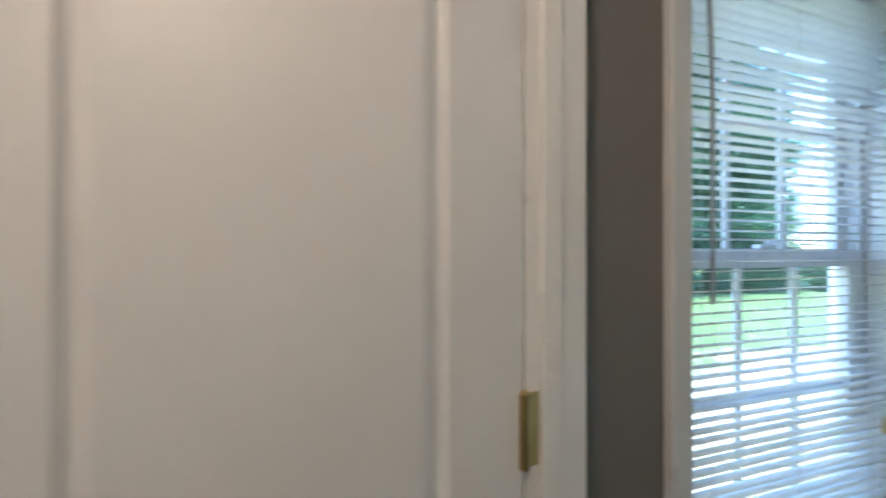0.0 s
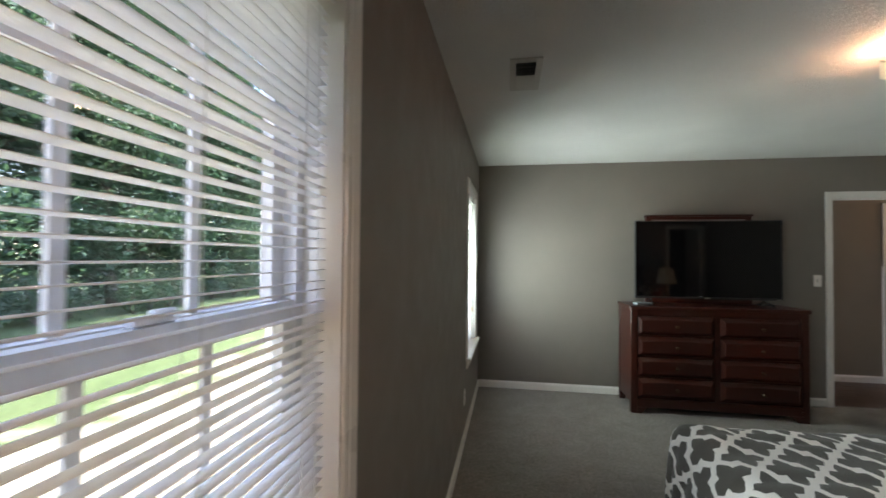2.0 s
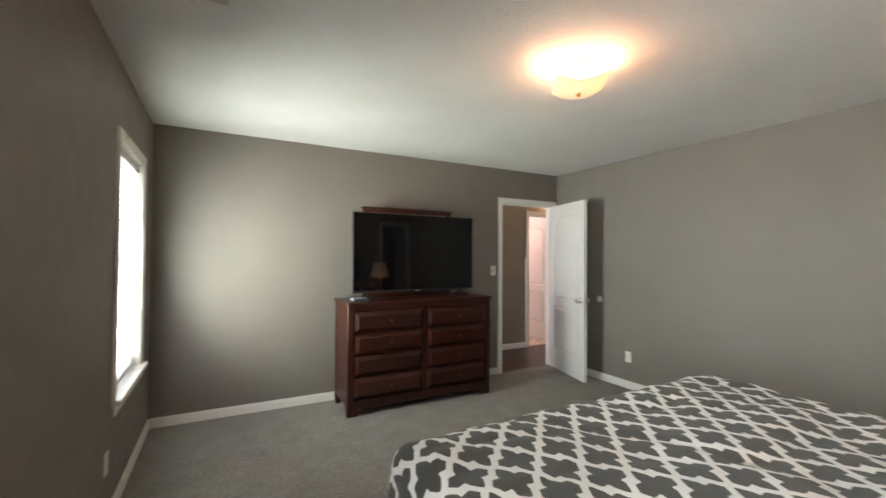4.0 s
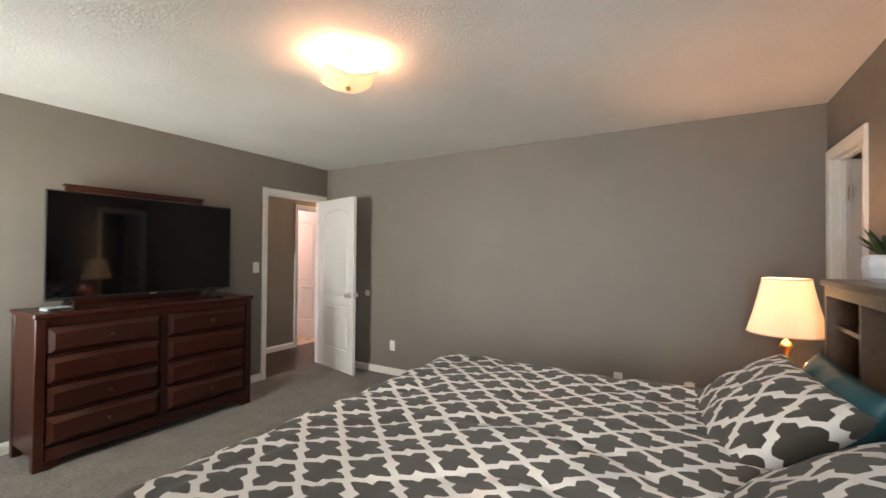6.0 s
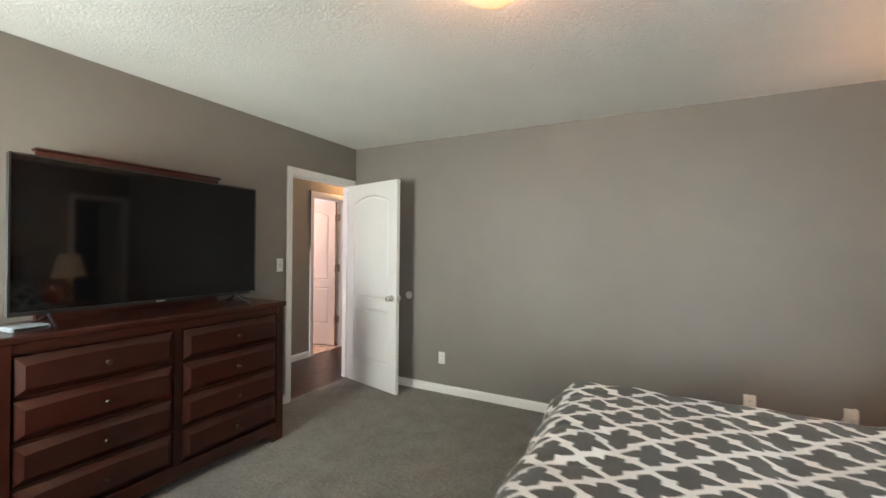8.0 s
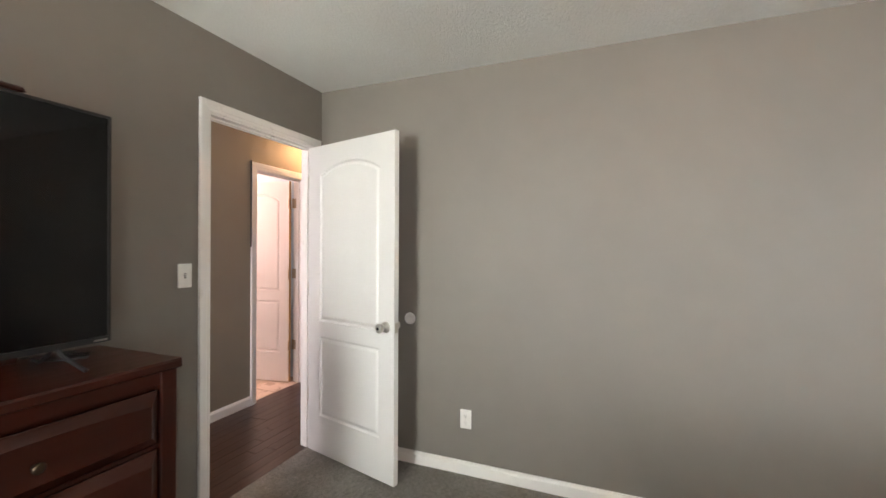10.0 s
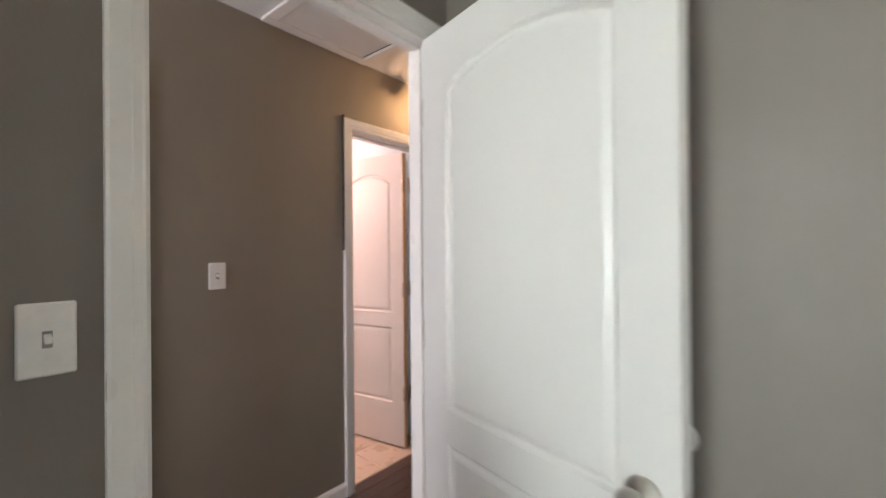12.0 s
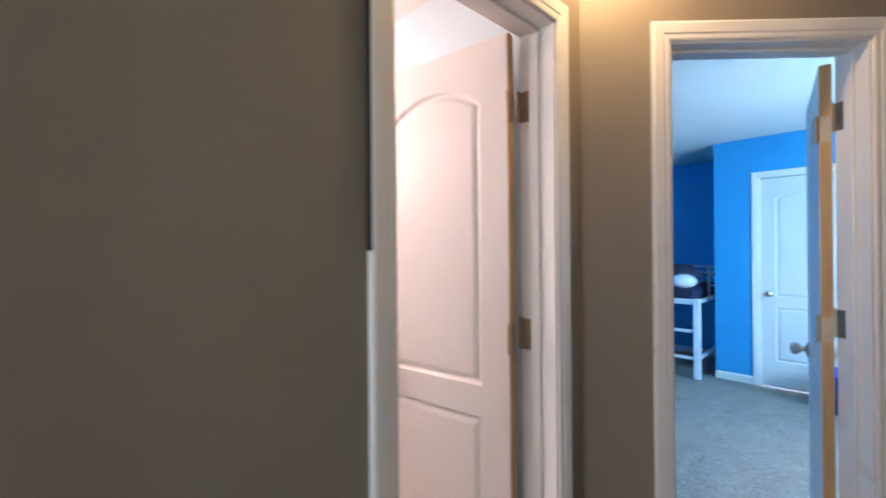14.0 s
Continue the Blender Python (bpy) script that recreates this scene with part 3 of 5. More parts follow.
# dark strip on the upper outer edge of the bathroom casing
part("bare_edge", boxes((D_BATH[0] - 0.0655, D_BATH[0] - 0.0622, -0.0155, -0.0005, 1.36, 2.106)), M_DARKGAP, bpy.data.objects["door_frame_2"], "dark strip on the casing edge")
# baseboards
baseboard(F_WIN, HB, DY)
baseboard(F_DRESS, 0.012, D_MAIN[0] - 0.062)
baseboard(F_RIGHT, -DY + 0.0, -HB - 0.012)
baseboard(F_HEAD, -D_CLOSET[0] + 0.062, -D_ENTRY[1] - 0.062)
baseboard(F_HALL, D_CLOSED[1] + 0.085, D_BATH[0] - 0.062)
baseboard(F_HALL, D_BATH[1] + 0.062, 5.445)
baseboard(F_DIAG, 0.0, D_BLUE[0] - 0.062)
baseboard(F_BLUEW, -7.0, -6.62 - 0.062)
baseboard(pose(10.2, 0, 0, 0, 0, -90), -8.3, -7.0)


# ---- windows and blinds ----
def window(name, y0, y1):
    """Double-hung window in the wall's thickness: frame, two sashes with grids, panes, stool, apron, casing."""
    t = thing(name, F_WIN, "white double-hung window with grids and moulded casing", "window", "", "structure")
    z0, z1 = WZ
    part("reveal", boxes((y0 - 0.02, y0 + 0.004, -0.002, 0.152, z0, z1), (y1 - 0.004, y1 + 0.02, -0.002, 0.152, z0, z1), (y0 - 0.02, y1 + 0.02, -0.002, 0.152, z1 - 0.004, z1 + 0.02), (y0 - 0.02, y1 + 0.02, -0.002, 0.152, z0 - 0.02, z0 + 0.004)), M_TRIM, t)
    part("casing", casing_bm(y0, y1, z0, z1), M_TRIM, t)
    part("window_sill", boxes((y0 - 0.085, y1 + 0.085, -0.045, -0.001, z0 - 0.020, z0 + 0.005), r=0.005), M_TRIM, t)
    part("apron", boxes((y0 - 0.062, y1 + 0.062, -0.016, -0.001, z0 - 0.085, z0 - 0.024), r=0.003), M_TRIM, t)
    fr = boxes((y0, y0 + 0.032, 0.085, 0.15, z0, z1), (y1 - 0.032, y1, 0.085, 0.15, z0, z1), (y0 + 0.032, y1 - 0.032, 0.085, 0.15, z1 - 0.03, z1), (y0 + 0.032, y1 - 0.032, 0.085, 0.15, z0, z0 + 0.03))
    part("window_frame", fr, M_VINYL, t)
    zm = 1.312
    a, b = y0 + 0.032, y1 - 0.032
    for nm, d0, d1, s0, s1 in (("lower_sash", 0.088, 0.112, z0 + 0.03, zm + 0.02), ("upper_sash", 0.114, 0.138, zm - 0.02, z1 - 0.03)):
        w = 0.040
        bm = boxes((a, a + w, d0, d1, s0, s1), (b - w, b, d0, d1, s0, s1), (a + w, b - w, d0, d1, s0, s0 + 0.042), (a + w, b - w, d0, d1, s1 - 0.042, s1))
        sash = part(nm, bm, M_VINYL, t)
        mid = (d0 + d1) / 2
        span = b - a - 2 * w
        for k in (1, 2):
            x = a + w + span * k / 3
            part("grid_bar", boxes((x - 0.009, x + 0.009, mid - 0.004, mid + 0.004, s0 + 0.042, s1 - 0.042)), M_VINYL, sash)
        zc = (s0 + s1) / 2
        part("grid_bar", boxes((a + w, b - w, mid - 0.0035, mid + 0.0035, zc - 0.009, zc + 0.009)), M_VINYL, sash)
        pane = part("pane", boxes((a + w, b - w, mid + 0.005, mid + 0.008, s0 + 0.042, s1 - 0.042)), M_GLASS, sash)
        pane.visible_shadow = False
    part("sash_lock", boxes(((a + b) / 2 - 0.032, (a + b) / 2 + 0.032, 0.092, 0.112, zm + 0.02, zm + 0.032), ((a + b) / 2 - 0.01, (a + b) / 2 + 0.03, 0.086, 0.10, zm + 0.032, zm + 0.04), r=0.003), M_VINYL, t)
    return t


def blind(y0, y1, tilt):
    t = thing("window_blind", F_WIN, "white one-inch slatted window blind, lowered and open", "blind", "window blinds")
    z0, z1 = WZ
    a, b = y0 + 0.010, y1 - 0.010
    part("head_rail", boxes((a, b, 0.030, 0.058, z1 - 0.032, z1 - 0.006), r=0.003), M_SLAT, t)
    part("valance", boxes((a - 0.003, b + 0.003, 0.020, 0.026, z1 - 0.058, z1 - 0.006), r=0.002), M_SLAT, t)
    # one curved slat, shared by all
    bm = bmesh.new()
    prof = [(-0.0125 + 0.025 * i / 4, 0.0016 * (1 - (i / 2 - 1) ** 2)) for i in range(5)]
    rows = []
    for x in (a, b):
        rows.append([bm.verts.new((x, y, z)) for y, z in prof] + [bm.verts.new((x, y, z - 0.0009)) for y, z in reversed(prof)])
    n = len(rows[0])
    for i in range(n):
        j = (i + 1) % n
        bm.faces.new((rows[0][i], rows[0][j], rows[1][j], rows[1][i]))
    bm.faces.new(rows[0][::-1])
    bm.faces.new(rows[1])
    bmesh.ops.recalc_face_normals(bm, faces=bm.faces)
    pitch = 0.0213
    count = int((z1 - 0.045 - z0 - 0.035) / pitch)
    slat = part("slat", bm, M_SLAT, t)
    rng = random.Random(5)
    for i in range(count):
        o = slat if i == 0 else new("slat", slat.data)
        o.parent = t
        o.matrix_basis = pose(0, 0.044, z0 + 0.036 + pitch * i, tilt + rng.uniform(-1.5, 1.5), rng.uniform(-0.08, 0.08), 0)
    part("bottom_rail", boxes((a, b, 0.032, 0.056, z0 + 0.008, z0 + 0.018), r=0.003), M_SLAT, t)
    for f in (0.13, 0.5, 0.87):
        x = a + (b - a) * f
        for y in (0.0305, 0.0575):
            part("ladder_cord", tube([(x, y, z0 + 0.015), (x, y, z1 - 0.03)], 0.0007, 5), M_CORD, t)
    x = a + 0.062
    part("tilt_wand", tube([(x, 0.022, z1 - 0.05), (x + 0.002, 0.012, 1.62), (x + 0.004, 0.014, 1.225)], 0.0042, 6), M_WAND, t, "grey plastic tilt wand")
    x = b - 0.06
    part("lift_cord", tube([(x, 0.022, z1 - 0.05), (x, 0.018, 0.93)], 0.0009, 5), M_CORD, t)
    part("cord_tassel", lathe([(0.002, 0.935), (0.005, 0.918), (0.0065, 0.895), (0.002, 0.89)], 10, "z", None, (x, 0.018, 0)), M_BRASS, t, "small tan wooden cord tassel")
    return t


window("window_1", *W1)
window("window_2", *W2)
blind(*W1, -4.0)
blind(*W2, -4.0)


# ---- outdoors ----
bm = bmesh.new()
for i in range(41):
    for j in range(41):
        x, y = -2000 + 100 * i, -2000 + 100 * j
        bm.verts.new((x, y, -0.45))
bm.verts.ensure_lookup_table()
for i in range(40):
    for j in range(40):
        bm.faces.new([bm.verts[k] for k in (i * 41 + j, (i + 1) * 41 + j, (i + 1) * 41 + j + 1, i * 41 + j + 1)])
structure("ground", bm, M_LAWN, None, "sunlit mown lawn with patchy grass", "lawn")


def tree(seed, height, spread):
    rng = random.Random(seed)
    t = thing("tree", pose(0, 0, -0.45), "tall leafy green deciduous tree behind the lawn", "tree", "trees behind the lawn")
    trunk = bmesh.new()
    pts = [Vector((0.12 * math.sin(k * 1.3 + seed), 0.12 * math.cos(k * 1.7 + seed), height * 0.86 * k / 8)) for k in range(9)]
    tube(pts, [0.19 * (1 - 0.10 * k) for k in range(9)], 9, trunk)
    tips = []
    for k in range(44):
        f = rng.uniform(0.06, 0.98)
        base = pts[0].lerp(pts[-1], f)
        a = rng.uniform(0, 2 * math.pi)
        reach = spread * (1.1 - 0.65 * f) * rng.uniform(0.55, 1.05)
        tip = base + Vector((math.cos(a) * reach, math.sin(a) * reach, reach * rng.uniform(0.0, 0.5)))
        mid = base.lerp(tip, 0.5) + Vector((0, 0, 0.12 * reach))
        tube([base, mid, tip], [0.055, 0.035, 0.012], 5, trunk)
        tips += [tip, mid, base.lerp(tip, 0.75)]
    part("trunk", trunk, M_BARK, t)
    verts, faces = [], []
    for tip in tips:
        for c in range(5):
            cl = tip + Vector((rng.gauss(0, 0.55), rng.gauss(0, 0.55), rng.gauss(0, 0.45)))
            for l in range(38):
                p = cl + Vector((rng.gauss(0, 0.36), rng.gauss(0, 0.36), rng.gauss(0, 0.30)))
                s = rng.uniform(0.055, 0.13)
                r = Euler((rng.uniform(-0.9, 0.9), rng.uniform(-0.9, 0.9), rng.uniform(0, 6.3))).to_matrix()
                n = len(verts)
                for q in ((-s, 0, 0), (0, -s * 0.5, 0.15 * s), (s, 0, 0), (0, s * 0.5, 0.15 * s)):
                    verts.append(p + r @ Vector(q))
                faces.append((n, n + 1, n + 2, n + 3))
    me = bpy.data.meshes.new("crown")
    me.from_pydata(verts, [], faces)
    me.materials.append(M_LEAF)
    o = new("crown", me)
    o.parent = t
    return t


def shrub(seed):
    rng = random.Random(seed)
    t = thing("shrub", pose(0, 0, -0.45), "dense green leafy shrub at the lawn's edge", "shrub", "shrubs along the lawn")
    st = bmesh.new()
    verts, faces = [], []
    for k in range(12):
        a = rng.uniform(0, 6.3)
        tip = Vector((math.cos(a) * rng.uniform(0.1, 0.9), math.sin(a) * rng.uniform(0.1, 0.9), rng.uniform(0.5, 1.5)))
        tube([(0, 0, 0), tip * 0.5 + Vector((0, 0, 0.1)), tip], [0.02, 0.014, 0.006], 5, st)
        for l in range(110):
            p = tip * rng.uniform(0.5, 1.05) + Vector((rng.gauss(0, 0.2), rng.gauss(0, 0.2), rng.gauss(0, 0.17)))
            p.z = max(p.z, 0.04)
            s = rng.uniform(0.035, 0.07)
            r = Euler((rng.uniform(-0.9, 0.9), rng.uniform(-0.9, 0.9), rng.uniform(0, 6.3))).to_matrix()
            n = len(verts)
            for q in ((-s, 0, 0), (0, -s * 0.5, 0.15 * s), (s, 0, 0), (0, s * 0.5, 0.15 * s)):
                verts.append(p + r @ Vector(q))
            faces.append((n, n + 1, n + 2, n + 3))
    part("stems", st, M_BARK, t)
    me = bpy.data.meshes.new("foliage")
    me.from_pydata(verts, [], faces)
    me.materials.append(M_LEAF)
    o = new("foliage", me)
    o.parent = t
    return t


rng = random.Random(11)
first = [tree(3, 19.0, 3.6), tree(8, 14.0, 3.2)]
first[0].matrix_world = pose(-13.0, 2.0, -0.45)
first[1].matrix_world = pose(-12.0, 6.0, -0.45, 0, 0, 40)
for k in range(34):
    y = -14 + 1.3 * k + rng.uniform(-0.5, 0.5)
    x = -13.6 - rng.uniform(0, 2.0) - (3.2 if k % 2 == 0 else 0)
    if y > 22:   # the wood draws back from the lawn
        y, x = y * 1.9 - 6, -25 - 1.2 * (y - 22) + rng.uniform(-3, 3)
    copy_thing(first[k % 2], pose(x, y, -0.45, 0, 0, rng.uniform(0, 360)))
sh = shrub(4)
sh.matrix_world = pose(-10.5, 3.0, -0.45)
for k in range(30):
    copy_thing(sh, pose(-10.9 - rng.uniform(0, 1.4), -9 + 1.15 * k + rng.uniform(-0.5, 0.5), -0.45, 0, 0, rng.uniform(0, 360)))


# ---- bed ----
BX, BW, BF, BT = 2.10, 1.0, 2.97, 0.70   # middle, half width, foot, top


def drape(s, half, r, drop):
    """Unrolled distance from the middle to (outward, down): flat top, rounded edge, hanging side."""
    flat = half - r
    if s <= flat:
        return s, 0.0
    arc = r * math.pi / 2
    if s <= flat + arc:
        a = (s - flat) / r
        return flat + r * math.sin(a), r * (1 - math.cos(a))
    d = s - flat - arc
    return half + 0.05 * d, r + d


def comforter():
    bm = bmesh.new()
    uvl = bm.loops.layers.uv.new("UVMap")
    r, rf, side, foot = 0.11, 0.20, 0.38, 0.30
    half = BW + 0.035
    L = (BF + 0.09) - 1.18
    su = half - r + r * math.pi / 2 + side
    sv = L - rf + rf * math.pi / 2 + foot
    nu, nv = 150, 120
    grid = {}
    for i in range(nu + 1):
        u = -su + 2 * su * i / nu
        for j in range(nv + 1):
            v = sv * j / nv
            ox, dx = drape(abs(u), half, r, side)
            oy, dy = drape(v, L, rf, foot)
            # rounded corner at the foot
            ca, cb = ox - (half - 0.17), oy - (L - 0.17)
            if ca > 0 and cb > 0:
                k = max(ca, cb) / math.hypot(ca, cb)
                ox, oy = half - 0.17 + ca * k, L - 0.17 + cb * k
            x = BX + math.copysign(ox, u)
            y = 1.18 + oy
            down = max(dx, dy) if min(dx, dy) <= 0 else (dx ** 4 + dy ** 4) ** 0.25
            z = BT - down
            # the far corner of the foot hangs out a little
            y += 0.10 * max(0.0, (u / half - 0.5) / 0.5) ** 1.5 * (v / sv) ** 3
            p = Vector((u * 2.1, v * 2.1, 0.3))
            puff = noise.noise(p) * 0.016 + noise.noise(p * 2.7) * 0.007
            crease = (1 - min(1.0, abs(noise.noise(Vector((u * 2.6 + 7, v * 1.7, 2.2)))) * 5)) * 0.013 + (1 - min(1.0, abs(noise.noise(Vector((u * 1.3 + 3, v * 3.1 + 5, 6.2)))) * 6)) * 0.010
            hang = min(1.0, down / 0.25)
            fold = math.sin((u if dy > dx else v) * 17 + 3 * noise.noise(Vector((u * 2, v * 2, 9)))) * 0.016 * hang
            if dx > dy:
                x += math.copysign(fold, u)
            elif dy > 0:
                y += fold
            z += (puff - crease) * (1 - 0.6 * hang)
            grid[i, j] = (bm.verts.new((x, y, max(z, 0.06))), u, v)
    for i in range(nu):
        for j in range(nv):
            c = [grid[i, j], grid[i + 1, j], grid[i + 1, j + 1], grid[i, j + 1]]
            f = bm.faces.new([k[0] for k in c])
            for lp, k in zip(f.loops, c):
                lp[uvl].uv = (k[1] + 0.042, k[2] + 0.034)
    return bm


def pillow_bm(w, h, t, seed, flange=0.0, pattern=True):
    """Stuffed pillow in its own frame: x across, y up its height, z out of its face."""
    bm = bmesh.new()
    uvl = bm.loops.layers.uv.new("UVMap")
    n = 34
    sides = []
    for sg in (1, -1):
        g = {}
        for i in range(n + 1):
            for j in range(n + 1):
                a, b = -1 + 2 * i / n, -1 + 2 * j / n
                fat = (max(0.0, 1 - a * a) * max(0.0, 1 - b * b)) ** 0.42
                pinch = 1 - 0.07 * (1 - fat)
                wr = noise.noise(Vector((a * 2.3 + seed, b * 2.3, sg * 1.0))) * 0.022 + noise.noise(Vector((a * 6 + seed, b * 6, sg * 2.0))) * 0.008
                x = a * w / 2 * (pinch + 0.05 * abs(b) ** 3 * abs(a))
                y = b * h / 2 * (pinch + 0.05 * abs(a) ** 3 * abs(b))
                g[i, j] = bm.verts.new((x, y, sg * (t / 2 * fat + wr * fat)))
        sides.append(g)
        for i in range(n):
            for j in range(n):
                q = [(i, j), (i + 1, j), (i + 1, j + 1), (i, j + 1)]
                f = bm.faces.new([g[k] for k in (q if sg > 0 else q[::-1])])
                for lp, k in zip(f.loops, q if sg > 0 else q[::-1]):
                    lp[uvl].uv = (w * k[0] / n + seed * 0.37, h * k[1] / n + seed * 0.21)
    bmesh.ops.remove_doubles(bm, verts=bm.verts, dist=0.0008)
    return bm


bed = thing("bed", pose(BX, 2.1, 0), "king bed with a mattress on a dark base", "bed")
def under(t, o):
    """Keeps a world-built part in place under its thing."""
    o.matrix_parent_inverse = t.matrix_world.inverted()
    return o


under(bed, part("mattress", boxes((BX - BW + 0.03, BX + BW - 0.03, 1.06, BF - 0.05, 0.33, BT - 0.075), r=0.05), plain("mattress_cloth", (0.6, 0.58, 0.54), 0.9), bed))
under(bed, part("box_spring", boxes((BX - BW + 0.03, BX + BW - 0.03, 1.06, BF - 0.05, 0.12, 0.328), r=0.02), plain("box_spring_cloth", (0.12, 0.11, 0.10), 0.9), bed))
for x in (BX - 0.85, BX + 0.85):
    for y in (1.2, BF - 0.2):
        under(bed, part("leg", boxes((x - 0.03, x + 0.03, y - 0.03, y + 0.03, 0, 0.12)), M_BLACK, bed))
cm = part("comforter", comforter(), M_TRELLIS, None, "", True)
sol = cm.modifiers.new("thickness", "SOLIDIFY")
sol.thickness, sol.offset = 0.02, -1
# stitched hem round the hanging edge
hem_pts = []
ring = [(0, j) for j in range(0, 121, 2)] + [(i, 120) for i in range(2, 151, 2)] + [(150, j) for j in range(118, -1, -2)]
for i, j in ring:
    hem_pts.append(cm.data.vertices[i * 121 + j].co.copy())
part("hem", tube(hem_pts, 0.011, 6), plain("hem_cloth", (0.066, 0.059, 0.047), 0.9), cm)
tagged(cm, "dark grey comforter with a white trellis pattern over the bed", "comforter")


def headboard():
    t = thing("bookcase_headboard", pose(BX, 0.85, 0), "brown wooden bookcase headboard with open cubbies", "headboard")
    x0, x1, y0, y1, z1 = 2.06 - 0.99, 2.06 + 0.99, 0.717, 0.988, 1.282
    def p(n, bm, m=M_HEAD, lab=""):
        return under(t, part(n, bm, m, t, lab))
    p("top", boxes((x0 - 0.012, x1 + 0.012, y0 - 0.0, y1 + 0.014, z1 - 0.030, z1), r=0.005))
    p("top_rail", boxes((x0, x1, y1 - 0.02, y1, z1 - 0.075, z1 - 0.030), r=0.003))
    for a in (x0, x1 - 0.028):
        p("side_panel", boxes((a, a + 0.028, y0, y1, 0, z1 - 0.075), (a, a + 0.028, y0, y1 - 0.02, z1 - 0.075, z1 - 0.030)))
    # darker cherry here puts the cubbies' shade into the colour
    p("back_panel", boxes((x0 + 0.028, x1 - 0.028, y0, y0 + 0.012, 0.3, z1 - 0.030)), M_CHERRY)
    p("lower_panel", boxes((x0 + 0.028, x1 - 0.028, y1 - 0.03, y1 - 0.005, 0.25, 0.80)))
    p("floor_shelf", boxes((x0 + 0.028, x1 - 0.028, y0 + 0.012, y1 - 0.005, 0.80, 0.825)))
    for a in (BX + 0.50, BX - 0.53):
        p("divider", boxes((a, a + 0.028, y0 + 0.012, y1 - 0.004, 0.825, z1 - 0.030)))
    for a, b in ((BX + 0.528, x1 - 0.028), (x0 + 0.028, BX - 0.53)):
        p("shelf", boxes((a, b, y0 + 0.012, y1 - 0.03, 1.065, 1.083)))
    return t


headboard()

for x, yy, sd in ((BX + 0.47, 1.36, 1), (BX - 0.47, 1.36, 2)):
    o = part("pillow", pillow_bm(0.92, 0.52, 0.21, sd), M_TRELLIS, None, "", True)
    o.matrix_world = pose(x + (0.09 if sd == 1 else 0.0), yy - 0.08, 0.750, 142, 0, (5 if sd == 1 else -3))
    tagged(o, "dark grey and white trellis pillow leaning on the headboard", "pillow", "trellis pillows")
for x, sd in ((BX + 0.45, 5), (BX - 0.45, 6)):
    o = part("teal_pillow", pillow_bm(0.70, 0.46, 0.17, sd), M_TEAL, None, "", True)
    o.matrix_world = pose(x + 0.05, 1.085, 0.755, 108, 0, 2)
    tagged(o, "crinkled teal satin pillow behind the trellis pillow", "pillow", "teal pillows")


# ---- nightstand and lamp ----
def nightstand():
    t = thing("nightstand", pose(3.44, 1.0, 0), "brown wooden nightstand beside the bed", "nightstand")
    x0, x1, y0, y1, z1 = 3.22, 3.68, 0.78, 1.25, 0.62
    under(t, part("top", boxes((x0 - 0.012, x1 + 0.012, y0, y1 + 0.012, z1 - 0.026, z1), r=0.004), M_HEAD, t))
    under(t, part("body", boxes((x0, x1, y0, y1, 0.07, z1 - 0.026), r=0.002), M_HEAD, t))
    for a in (0.10, 0.345):
        d = under(t, part("drawer", boxes((x0 + 0.02, x1 - 0.02, y1, y1 + 0.012, a, a + 0.225), r=0.004), M_CHERRY, t))
        kn = part("knob", lathe([(0.012, 0.0), (0.012, 0.012), (0.004, 0.016)], 12, "y", None, (3.45, y1 + 0.012, a + 0.11)), M_BRASS, d)
        kn.matrix_parent_inverse = t.matrix_world.inverted()
    for x in (x0 + 0.03, x1 - 0.03):
        for y in (y0 + 0.03, y1 - 0.03):
            under(t, part("foot", boxes((x - 0.025, x + 0.025, y - 0.025, y + 0.025, 0, 0.07)), M_HEAD, t))
    return t


nightstand()


